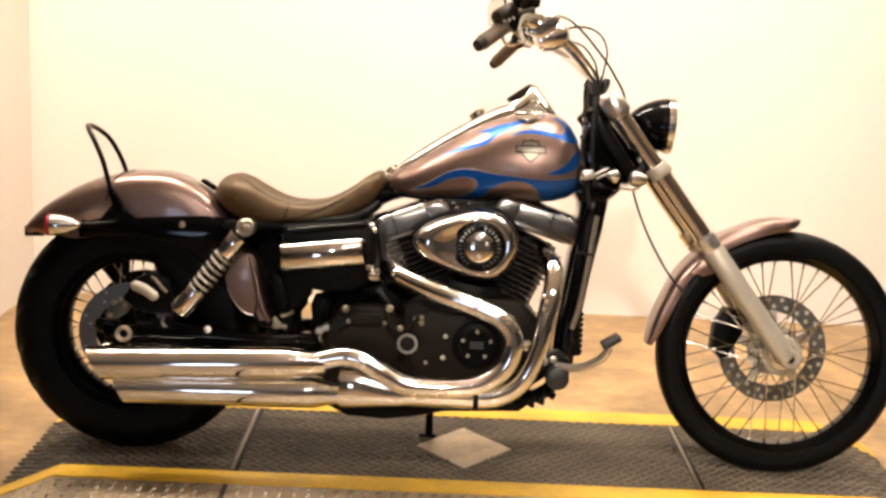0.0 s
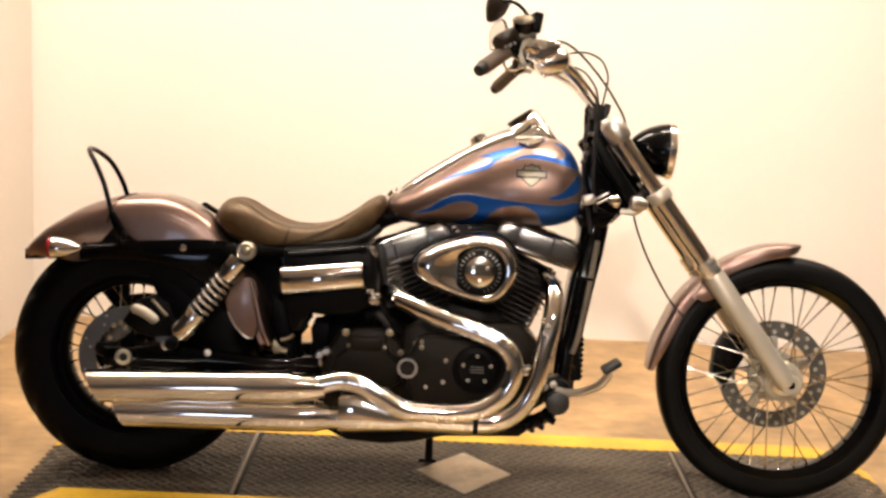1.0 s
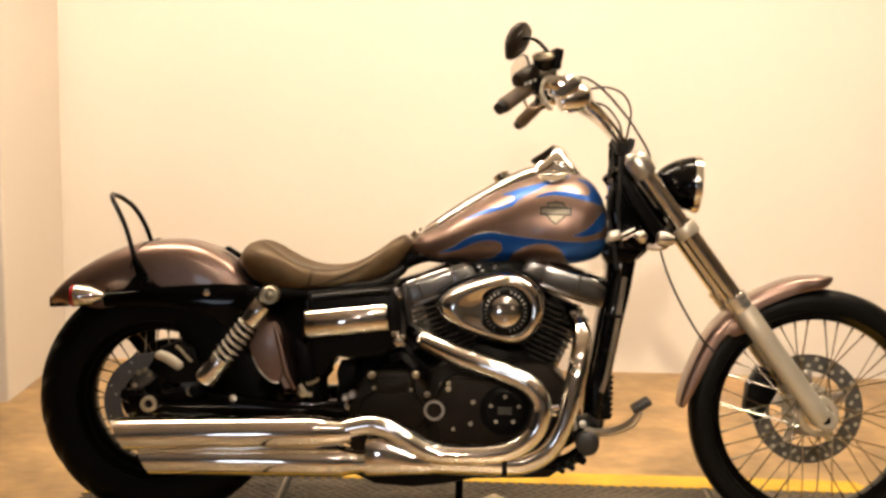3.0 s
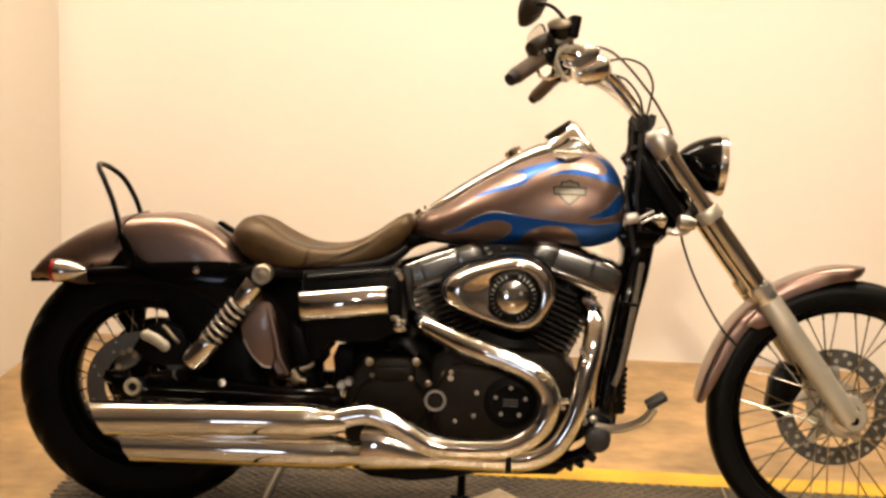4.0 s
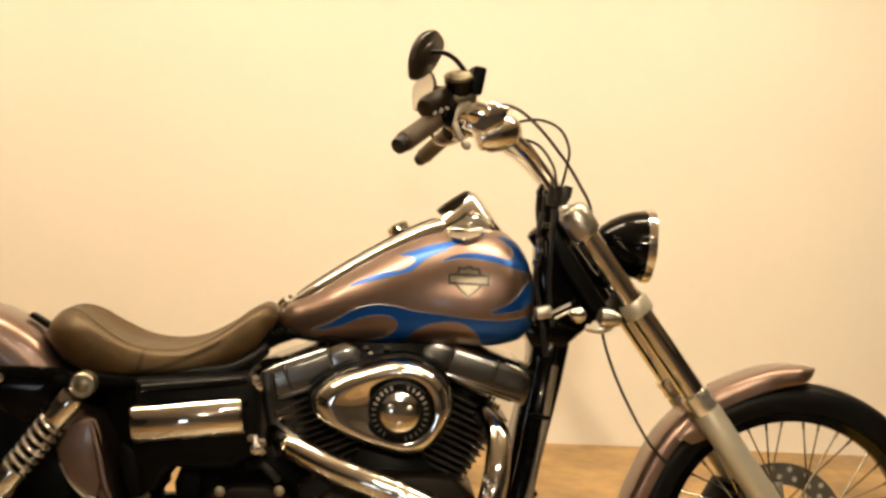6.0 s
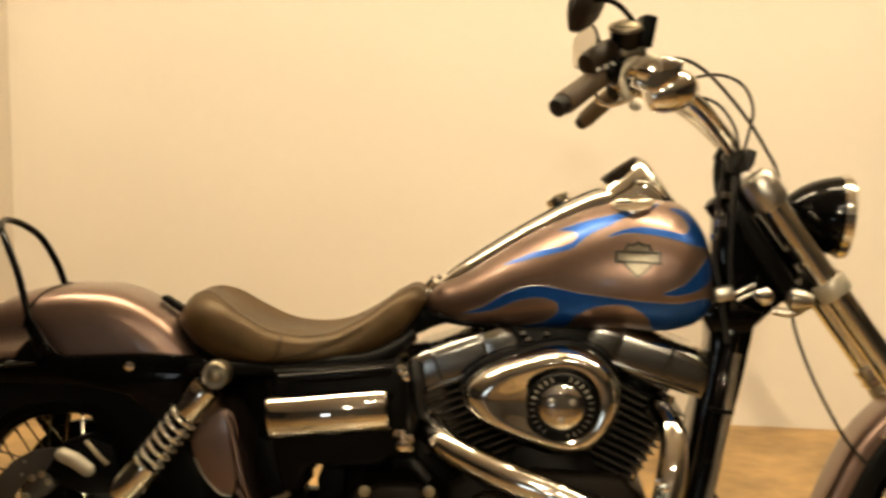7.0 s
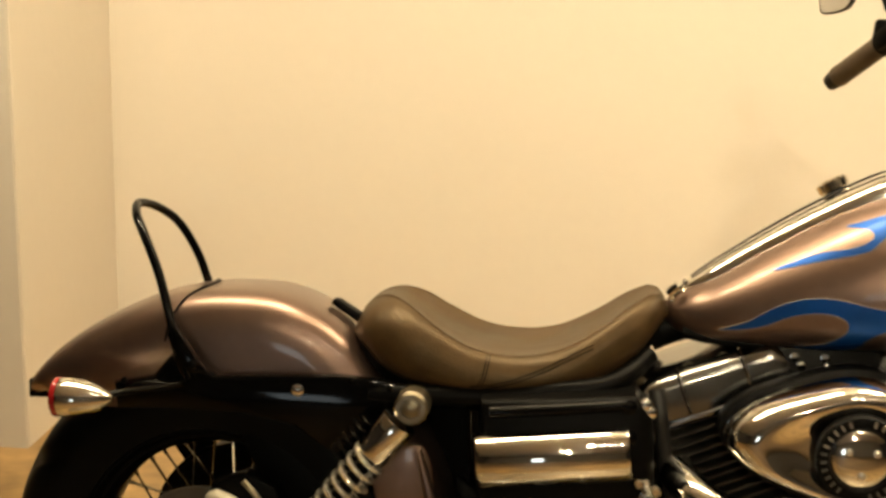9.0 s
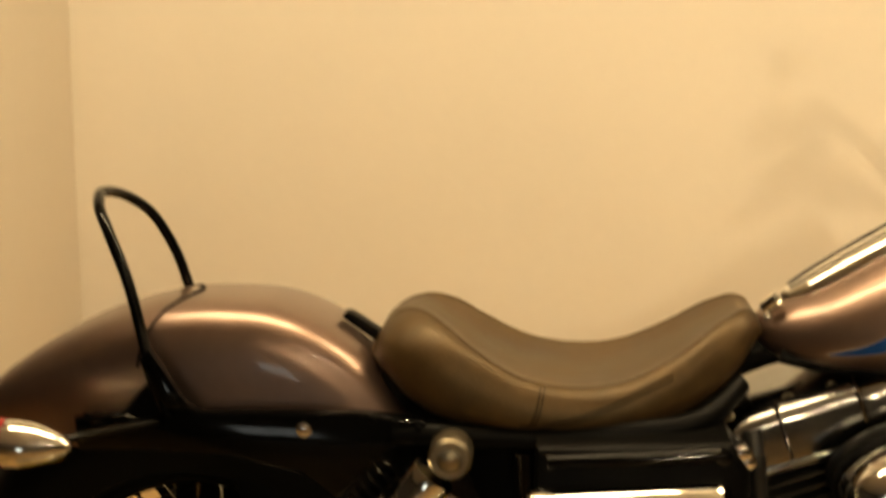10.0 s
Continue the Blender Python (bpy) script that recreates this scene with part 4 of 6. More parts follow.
# ---- engine
def cylinder(base, lean, name_label):
    """A finned cylinder with its rocker box; the fins are parts of it."""
    d = Vector((math.sin(lean), 0, math.cos(lean)))
    s = Vector((math.cos(lean), 0, -math.sin(lean)))
    m = Matrix(((s.x, 0, d.x, base[0]), (0, 1, 0, 0), (s.z, 0, d.z, base[1]), (0, 0, 0, 1)))
    bm = bmesh.new()
    turned(bm, [(0, 0.052), (0.20, 0.052)], (base[0], 0, base[1]), d, 24)
    cyl = part("cylinder", bm, M_SATIN, bike, name_label)
    for k in range(12):
        w = 0.118 + 0.006 * k
        bm = bmesh.new()
        block(bm, (w, 0.205 if k > 6 else 0.19, 0.0048), m @ pose(0, 0, 0.018 + 0.0148 * k), 0.0016, 1)
        part("fin", bm, M_FIN, cyl)
    bm = bmesh.new()
    for y in (-0.045, 0.045):
        tube(bm, [m @ Vector((0.062, y, -0.01)), m @ Vector((0.062, y, 0.2))], 0.011, 12)
    part("pushrod_cover", bm, M_CHROME, cyl, "chrome pushrod tube")
    return cyl


cylinder((0.832, 0.452), -radians(23), "black finned rear cylinder")
cylinder((1.002, 0.452), radians(23), "black finned front cylinder")


def rocker_box(cx, cz, tilt, flip):
    """A two-piece chrome rocker box on a tilted cylinder head; its bolts are parts."""
    m = pose(cx, 0, cz, 0, -tilt, 0) @ Matrix.Diagonal((flip, 1, 1, 1))
    bm = bmesh.new()
    for cut, top in ((((-0.124, 0.62), (-0.121, 0.78), (-0.112, 0.90), (-0.090, 0.98), (-0.050, 1.0), (0.044, 1.0), (0.048, 0.97)), 0.047), (((0.052, 0.97), (0.056, 1.0), (0.090, 0.97), (0.104, 0.87), (0.109, 0.74)), 0.043)):
        rings = []
        for x, k in cut:
            half = [(-0.1035, -0.033), (-0.1045, -0.029), (-0.1050, -0.005), (-0.1045, 0.022), (-0.1030, 0.030), (-0.0975, 0.0365), (-0.088, top - 0.005), (-0.062, top - 0.001), (-0.03, top)]
            rings.append([m @ Vector((x, y * (0.9 + 0.1 * k), -0.033 + (z + 0.033) * k)) for y, z in half + [(-y, z) for y, z in reversed(half)]])
        loft(bm, rings)
    block(bm, (0.222, 0.214, 0.010), m @ pose(-0.002, 0, -0.026), 0.003, 2)
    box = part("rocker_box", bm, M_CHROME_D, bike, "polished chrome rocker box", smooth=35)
    for x in (-0.044, 0.0500):
        bm = bmesh.new()
        tube(bm, [m @ Vector((x, -0.1035, -0.020)), m @ Vector((x, -0.1045, 0.022)), m @ Vector((x, -0.099, 0.036)), m @ Vector((x, -0.080, 0.043))], 0.0032, 8, smooth=False)
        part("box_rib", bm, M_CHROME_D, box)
    for x, y, z in ((-0.098, -0.076, 0.038), (-0.026, -0.074, 0.039), (0.026, -0.074, 0.039), (0.082, -0.074, 0.028)):
        bm = bmesh.new()
        p = m @ Vector((x, y, z))
        n = (m.to_3x3() @ Vector((0, -0.45, 0.9))).normalized()
        turned(bm, [(-0.006, 0.010), (0.0, 0.010), (0.001, 0.0075), (0.005, 0.0075), (0.006, 0.0055), (0.003, 0.0045), (0.003, 0.001)], p, n, 12)
        part("rocker_bolt", bm, M_BADGE, box)
    bm = bmesh.new()
    block(bm, (0.190, 0.208, 0.005), m @ pose(0, 0, -0.0325), 0.001, 1)
    part("gasket", bm, M_SATIN, box)
    return box


rocker_box(0.751, 0.664, 21, 1)
rocker_box(1.080, 0.684, -17, -1)

bm = bmesh.new()
slab(bm, [(0.735, 0.44), (0.78, 0.47), (0.915, 0.475), (1.05, 0.47), (1.10, 0.42), (1.115, 0.33), (1.09, 0.24), (1.03, 0.18), (0.92, 0.165), (0.80, 0.175), (0.735, 0.25)], -0.125, 0.12, 0.015, 3)
part("crankcase", bm, M_ENGINE, bike, "dark engine crankcase")
bm = bmesh.new()
slab(bm, [(0.775, 0.42), (0.80, 0.438), (0.88, 0.432), (0.95, 0.448), (1.01, 0.44), (1.05, 0.39), (1.055, 0.32), (1.02, 0.265), (0.95, 0.245), (0.85, 0.252), (0.78, 0.262), (0.755, 0.30), (0.755, 0.38)], -0.185, -0.12, 0.012, 3)
cam_cover = part("cam_cover", bm, M_ENGINE, bike, "dark textured cam cover")
bm = bmesh.new()
turned(bm, [(0, 0.064), (0.004, 0.065), (0.007, 0.061), (0.009, 0.046), (0.006, 0.044), (0.006, 0.002)], (0.938, -0.185, 0.353), (0, -1, 0), 32)
timer = part("timer_cover", bm, M_SATIN, cam_cover, "round black timer cover")
bm = bmesh.new()
for k in range(3):
    block(bm, (0.036, 0.002, 0.0035), pose(0.938, -0.1925, 0.360 - 0.007 * k), 0.0006, 1)
part("relief_bar", bm, M_DISC_D, timer, "small raised bars")
for k in range(5):
    a = radians(90 + 72 * k)
    bm = bmesh.new()
    bolt(bm, (0.938 + 0.038 * math.cos(a), -0.190, 0.353 + 0.036 * math.sin(a)), (0, -1, 0), 0.0042, 0.005)
    part("timer_screw", bm, M_BADGE, timer)
for k, (x, z, r) in enumerate(((0.790, 0.405, 0.006), (0.855, 0.372, 0.005), (0.85, 0.315, 0.005), (0.805, 0.30, 0.004), (1.02, 0.405, 0.005), (1.025, 0.30, 0.005), (0.79, 0.42, 0.005))):
    bm = bmesh.new()
    bolt(bm, (x, -0.184, z), (0, -1, 0), r, 0.006)
    part("cover_screw", bm, M_BADGE, cam_cover)
bm = bmesh.new()
turned(bm, [(0, 0.020), (0, 0.026), (0.012, 0.0275), (0.016, 0.0255), (0.016, 0.0205), (0.006, 0.020)], (0.755, -0.178, 0.349), (0, -1, 0), 28, cap=False)
filler = part("oil_filler", bm, M_ALU, bike, "round filler with bright rim")
bm = bmesh.new()
turned(bm, [(0, 0.021), (0.010, 0.0205), (0.011, 0.004)], (0.755, -0.178, 0.349), (0, -1, 0), 24)
part("filler_cap", bm, M_ENGINE, filler, "dark cap")
bm = bmesh.new()
slab(bm, [(0.515, 0.27), (0.53, 0.37), (0.57, 0.43), (0.69, 0.44), (0.74, 0.40), (0.745, 0.26), (0.71, 0.19), (0.55, 0.18)], -0.125, 0.11, 0.015, 3)
part("gearbox", bm, M_ENGINE, bike, "dark gearbox case")
bm = bmesh.new()
slab(bm, [(0.548, 0.330), (0.565, 0.370), (0.59, 0.385), (0.596, 0.435), (0.612, 0.445), (0.682, 0.445), (0.698, 0.432), (0.702, 0.385), (0.735, 0.350), (0.738, 0.305), (0.70, 0.283), (0.60, 0.283)], -0.165, -0.12, 0.010, 3)
gear_cover = part("gearbox_cover", bm, M_ENGINE, bike, "dark textured gearbox side cover")
bm = bmesh.new()
block(bm, (0.082, 0.012, 0.036), pose(0.645, -0.166, 0.405), 0.005)
part("cover_panel", bm, M_ENGINE, gear_cover)
for x, z, r in ((0.588, 0.432, 0.011), (0.704, 0.437, 0.011), (0.596, 0.398, 0.006), (0.692, 0.396, 0.006), (0.735, 0.385, 0.009), (0.738, 0.338, 0.006), (0.56, 0.322, 0.006), (0.772, 0.412, 0.006)):
    bm = bmesh.new()
    bolt(bm, (x, -0.163, z), (0, -1, 0), r * 0.8, 0.007)
    part("cover_screw", bm, M_BADGE, gear_cover)
for x, y, z in ((0.519, -0.13, 0.366), (0.537, -0.13, 0.376), (0.515, -0.13, 0.345)):
    bm = bmesh.new()
    turned(bm, [(0, 0.012), (0.014, 0.012), (0.018, 0.008), (0.018, 0.003)], (x, y, z), (0, -1, 0), 14)
    part("frame_nut", bm, M_ALU, bike)
bm = bmesh.new()
slab(bm, [(0.82, 0.462), (0.86, 0.52), (0.98, 0.52), (1.02, 0.462)], -0.10, 0.09, 0.01)
slab(bm, [(0.84, 0.52), (0.80, 0.66), (0.83, 0.735), (1.00, 0.735), (1.02, 0.66), (0.98, 0.52)], -0.075, 0.06, 0.01)
part("manifold", bm, M_SATIN, bike, "black intake manifold and lifter blocks")
for x, z in ((0.862, 0.716), (0.905, 0.716), (0.872, 0.704), (0.908, 0.703)):
    bm = bmesh.new()
    bolt(bm, (x, -0.076, z), (0, -1, 0), 0.0055, 0.006)
    part("tank_stud", bm, M_CHROME, bike, "chrome stud under the tank")

bm = bmesh.new()
tube(bm, [(0.702, -0.055, 0.740), (0.75, -0.062, 0.733), (0.82, -0.065, 0.730)], 0.009, 10)
part("tank_rail", bm, M_SATIN, bike, "black tank mounting rail")

# ---- air cleaner
outline = [(p.x, p.z) for p in curve_through([(0.757, 0, 0.616), (0.767, 0, 0.646), (0.806, 0, 0.676), (0.87, 0, 0.700), (0.931, 0, 0.714), (0.985, 0, 0.704), (1.022, 0, 0.672), (1.036, 0, 0.622), (1.022, 0, 0.570), (0.990, 0, 0.535), (0.948, 0, 0.524), (0.89, 0, 0.536), (0.826, 0, 0.557), (0.779, 0, 0.582)], 5, True)]
AC = Vector((0.932, 0.616))
bm = bmesh.new()
rings = []
for y, k in ((-0.150, 0.97), (-0.163, 1.0), (-0.178, 1.0), (-0.193, 0.986), (-0.207, 0.955), (-0.2180, 0.908), (-0.2250, 0.850), (-0.2283, 0.790), (-0.2288, 0.735), (-0.2272, 0.67), (-0.2240, 0.58), (-0.2212, 0.49), (-0.2202, 0.42)):
    rings.append([((AC.x + (x - AC.x) * k), y, (AC.y + (z - AC.y) * k)) for x, z in outline])
loft(bm, rings)
air = part("air_cleaner", bm, M_CHROME, bike, "chrome teardrop air cleaner cover", smooth=60)
bm = bmesh.new()
turned(bm, [(-0.008, 0.058), (0, 0.0595), (0.012, 0.060), (0.016, 0.057), (0.017, 0.044), (0.013, 0.041), (0.008, 0.040)], (AC.x, -0.2290, AC.y), (0, -1, 0), 48)
band = part("trim_ring", bm, M_SATIN, air, "black trim ring with fine raised marks")
for k in range(29):
    if k in (7, 8, 20, 21, 22):
        continue
    a = radians(k * 360 / 29)
    bm = bmesh.new()
    block(bm, (0.0038, 0.0012, 0.0085), pose(AC.x + 0.0505 * math.cos(a), -0.2463, AC.y + 0.0505 * math.sin(a), 0, 90 - math.degrees(a), 0), 0.0004, 1)
    # marks along the top get bright metal: the light there is put into colour
    part("raised_mark", bm, M_ALU if 2 <= k <= 13 else M_DISC_D, band)
bm = bmesh.new()
turned(bm, [(0, 0.040), (0.003, 0.041), (0.005, 0.038), (0.008, 0.028), (0.010, 0.015), (0.0105, 0.002)], (AC.x, -0.2370, AC.y), (0, -1, 0), 40)
boss = part("centre_disc", bm, M_CHROME, air, "polished centre disc")
for k in range(3):
    a = radians(90 + 120 * k + 180)
    bm = bmesh.new()
    bolt(bm, (AC.x + 0.021 * math.cos(a), -0.2460, AC.y + 0.021 * math.sin(a)), (0, -1, 0), 0.0045, 0.004)
    part("disc_screw", bm, M_ALU, boss)
bm = bmesh.new()
slab(bm, [(x * 1.0, z) for x, z in [(AC.x + (x - AC.x) * 1.03, AC.y + (z - AC.y) * 1.03 + 0.004) for x, z in outline]], -0.1550, -0.1200, 0.004)
part("backing_plate", bm, M_SATIN, air, "black backing plate")

# ---- exhaust
bm = bmesh.new()
tube(bm, [(0.70, -0.12, 0.548), (0.735, -0.185, 0.527), (0.83, -0.235, 0.494), (0.93, -0.252, 0.463), (0.998, -0.262, 0.432), (1.031, -0.266, 0.380), (1.012, -0.266, 0.312), (0.953, -0.266, 0.266), (0.88, -0.266, 0.252), (0.79, -0.266, 0.250), (0.742, -0.266, 0.257), (0.69, -0.266, 0.285), (0.640, -0.263, 0.312), (0.59, -0.26, 0.320), (0.53, -0.258, 0.306)], 0.0262, 20)
rear_pipe = part("exhaust_pipe", bm, M_CHROME, bike, "chrome S-bent rear exhaust pipe", smooth=60)
bm = bmesh.new()
tube(bm, [(1.105, -0.10, 0.60), (1.130, -0.17, 0.565), (1.127, -0.215, 0.50), (1.108, -0.236, 0.41), (1.085, -0.242, 0.325), (1.047, -0.242, 0.262), (0.99, -0.242, 0.231), (0.92, -0.242, 0.226), (0.80, -0.241, 0.226), (0.68, -0.240, 0.227), (0.60, -0.239, 0.222), (0.54, -0.238, 0.214)], [0.022, 0.024, 0.026, 0.027, 0.028, 0.029, 0.031, 0.033, 0.033, 0.033, 0.031, 0.027], 20)
front_pipe = part("exhaust_pipe", bm, M_CHROME, bike, "chrome front exhaust pipe", smooth=60)
for p, at, ax in ((rear_pipe, (0.93, -0.252, 0.463), (0.88, -0.1, -0.4)), (rear_pipe, (0.79, -0.266, 0.250), (1, 0, 0)), (rear_pipe, (0.60, -0.26, 0.320), (1, 0, 0.1))):
    bm = bmesh.new()
    turned(bm, [(-0.006, 0.0266), (-0.005, 0.0278), (0.005, 0.0278), (0.006, 0.0266)], at, ax, 20)
    part("pipe_clamp", bm, M_CHROME, p)
for x, y, z in ((1.000, -0.288, 0.447), (1.012, -0.288, 0.436), (1.062, -0.262, 0.363), (1.068, -0.262, 0.378), (1.058, -0.262, 0.377), (1.105, -0.262, 0.47), (1.112, -0.26, 0.49), (1.102, -0.26, 0.50), (0.755, -0.21, 0.528), (0.770, -0.22, 0.52)):
    bm = bmesh.new()
    bolt(bm, (x, y, z), (0, -1, 0), 0.006, 0.006)
    part("clamp_screw", bm, M_CHROME, front_pipe)
bm = bmesh.new()
rings = []
for x, lo, hi, d in ((0.583, 0.187, 0.276, 0.030), (0.584, 0.185, 0.284, 0.034), (0.590, 0.184, 0.288, 0.036), (0.625, 0.185, 0.291, 0.037), (0.665, 0.188, 0.278, 0.037), (0.705, 0.191, 0.262, 0.035), (0.75, 0.193, 0.258, 0.0335)):
    c, h = (lo + hi) / 2, (hi - lo) / 2
    row = []
    for j in range(28):
        a = 2 * math.pi * j / 28
        row.append((x, -0.241 + d * math.copysign(abs(math.cos(a)) ** 0.8, math.cos(a)), c + h * math.copysign(abs(math.sin(a)) ** 0.8, math.sin(a))))
    rings.append(row)
loft(bm, rings)
part("collector", bm, M_CHROME, front_pipe, "wide chrome collector shield", smooth=50)
bm = bmesh.new()
turned(bm, [(-0.004, 0.0335), (0.0, 0.0345), (0.006, 0.0345), (0.01, 0.0325)], (0.936, -0.242, 0.226), (1, 0, 0), 24)
part("shield_end", bm, M_SATIN, front_pipe, "dark end of the heat shield")


def muffler(o, e, r, cut, taper, label):
    """A straight silencer, slash-cut behind, tapering into its pipe."""
    o, e = Vector(o), Vector(e)
    d = (e - o).normalized()
    bm = bmesh.new()
    s = Vector((0, 1, 0))
    u = d.cross(s)
    seg = 32
    rings = []

    def ring(c, rad, slant=0.0):
        row = []
        for j in range(seg):
            a = 2 * math.pi * j / seg
            v = math.cos(a) * s + math.sin(a) * u
            row.append(c + rad * v - d * slant * (v.z))
        return row

    rings.append(ring(o + d * 0.05, r - 0.004, 0))
    rings.append(ring(o, r - 0.003, cut))
    rings.append(ring(o, r, cut))
    L = (e - o).length
    for f in (0.15, 0.5, 0.985):
        rings.append(ring(o + d * L * f, r))
    rings.append(ring(e, r * 0.985))
    rings.append(ring(e + d * 0.004, r * 0.93))
    rings.append(ring(e + d * taper * 0.5, r * 0.80))
    rings.append(ring(e + d * taper, 0.026))
    loft(bm, rings)
    return part("muffler", bm, M_CHROME, bike, label, smooth=50)


up_muf = muffler((-0.047, -0.262, 0.279), (0.462, -0.258, 0.297), 0.0425, 0.021, 0.085, "long chrome slash-cut upper muffler")
lo_muf = muffler((0.012, -0.235, 0.211), (0.524, -0.234, 0.219), 0.0415, 0.019, 0.055, "long chrome slash-cut lower muffler")
for mm, a, b, rr in ((up_muf, (-0.04, -0.262, 0.279), (0.2, -0.26, 0.288), 0.036), (lo_muf, (0.02, -0.235, 0.211), (0.2, -0.234, 0.215), 0.035)):
    bm = bmesh.new()
    tube(bm, [Vector(a) + Vector((0.03, 0, 0.001)), b], rr, 20, cap=True)
    part("muffler_core", bm, M_SATIN, mm, "black core inside the muffler")

# ---- rear shocks
def shock(side):
    t, b = Vector((0.324, side * 0.20, 0.639)), Vector((0.146, side * 0.20, 0.398))
    d = (b - t).normalized()
    L = (b - t).length
    bm = bmesh.new()
    turned(bm, [(0.028, 0.010), (0.030, 0.0265), (0.034, 0.0275), (0.088, 0.0275), (0.092, 0.0255), (0.092, 0.003)], t, d, 28)
    sh = part("shock_absorber", bm, M_CHROME, bike, "chrome shock absorber with open spring")
    bm = bmesh.new()
    turned(bm, [(0.09, 0.011), (0.21, 0.011)], t, d, 16)
    part("damper_rod", bm, M_SATIN, sh, "black damper rod")
    bm = bmesh.new()
    c = d.cross(Vector((0, 1, 0))).normalized()
    y = Vector((0, 1, 0))
    turns, n = 7, 20
    pts = []
    for i in range(int(turns * n) + 1):
        a = 2 * math.pi * i / n
        pts.append(t + d * (0.086 + 0.128 * i / (turns * n)) + 0.0250 * (math.cos(a) * c + math.sin(a) * y))
    tube(bm, pts, 0.0043, 8, smooth=False)
    part("spring", bm, M_SPRING, sh, "chrome coil spring")
    bm = bmesh.new()
    turned(bm, [(0.206, 0.020), (0.207, 0.0285), (0.212, 0.0295), (L - 0.02, 0.0295), (L - 0.014, 0.026), (L - 0.012, 0.008)], t, d, 28)
    part("lower_cover", bm, M_CHROME, sh)
    bm = bmesh.new()
    turned(bm, [(-0.022, 0.018), (-0.020, 0.0245), (0.016, 0.0245), (0.020, 0.021), (0.020, 0.014), (0.015, 0.013), (0.015, 0.003)], t, (0, side, 0), 28)
    part("top_eye", bm, M_BADGE, sh)
    bm = bmesh.new()
    bolt(bm, t + Vector((0, side * 0.015, 0)), (0, side, 0), 0.0105, 0.010)
    part("top_nut", bm, M_BADGE, sh)
    bm = bmesh.new()
    turned(bm, [(-0.03, 0.016), (0.012, 0.016), (0.016, 0.012), (0.016, 0.003)], b + Vector((-0.012, 0, -0.012)), (0, side, 0), 20)
    part("bottom_eye", bm, M_SATIN, sh)
    return sh


shock(-1)
shock(1)

# ---- swingarm, rear brake, frame
for side in (-1, 1):
    bm = bmesh.new()
    slab(bm, [(-0.045, 0.358), (0.03, 0.366), (0.16, 0.372), (0.36, 0.352), (0.52, 0.36), (0.53, 0.30), (0.36, 0.302), (0.10, 0.305), (-0.045, 0.312)], side * 0.112, side * 0.150, 0.010)
    arm = part("swingarm", bm, M_BLACK, bike, "gloss black swingarm")
    bm = bmesh.new()
    turned(bm, [(0, 0.022), (0.006, 0.0225), (0.009, 0.020), (0.009, 0.012), (0.002, 0.011), (0.002, 0.002)], (0.0, side * 0.151, 0.338), (0, side, 0), 24)
    nut = part("axle_nut", bm, M_BADGE, arm, "brassy axle nut")
    # the hollow's shade, a solid dark disc set in the nut
    bm = bmesh.new()
    turned(bm, [(0, 0.0112), (0.0026, 0.0108), (0.003, 0.002)], (0.0, side * 0.152, 0.338), (0, side, 0), 16)
    part("axle_hollow_shade", bm, M_SATIN, nut, "dark disc for the shade in the hollow axle end")
    bm = bmesh.new()
    block(bm, (0.094, 0.012, 0.052), pose(-0.008, side * 0.147, 0.338), 0.006, 3)
    part("axle_block", bm, M_BLACK, arm, "gloss black axle adjuster block")
for at, ax, r in (((0.112, -0.150, 0.374), (0, -1, 0), 0.011), ((0.222, -0.150, 0.358), (0, -1, 0.4), 0.008)):
    bm = bmesh.new()
    bolt(bm, at, ax, r, 0.008)
    part("swingarm_bolt", bm, M_ALU, bike)
bm = bmesh.new()
slab(bm, [(-0.052, 0.395), (-0.03, 0.418), (0.0, 0.425), (0.012, 0.405), (-0.005, 0.385), (-0.03, 0.372), (-0.055, 0.372)], -0.135, -0.108, 0.008)
caliper = part("rear_caliper", bm, M_DISC_D, bike, "alloy rear brake caliper")
bm = bmesh.new()
tube(bm, [(0.020, -0.148, 0.472), (0.026, -0.150, 0.469), (0.052, -0.152, 0.459), (0.078, -0.150, 0.441), (0.084, -0.148, 0.436)], [0.006, 0.0135, 0.0145, 0.0135, 0.006], 14)
part("caliper_cover", bm, M_CREAM, caliper, "pale oblong caliper cover")
bm = bmesh.new()
slab(bm, [(-0.01, 0.43), (0.022, 0.485), (0.07, 0.503), (0.115, 0.485), (0.135, 0.43), (0.12, 0.395), (0.07, 0.39), (0.03, 0.40)], -0.135, -0.10, 0.006)
part("caliper_bracket", bm, M_SATIN, caliper)
bm = bmesh.new()
tube(bm, [(0.068, -0.14, 0.492), (0.082, -0.145, 0.482), (0.096, -0.145, 0.466), (0.110, -0.142, 0.452)], 0.0045, 8)
part("brake_pipe", bm, M_BADGE, caliper, "brassy brake pipe")
for x, z in ((-0.03, 0.42), (-0.012, 0.428), (0.0, 0.415), (-0.04, 0.385)):
    bm = bmesh.new()
    bolt(bm, (x, -0.145, z), (0, -1, 0), 0.006, 0.005)
    part("caliper_screw", bm, M_BADGE, caliper)

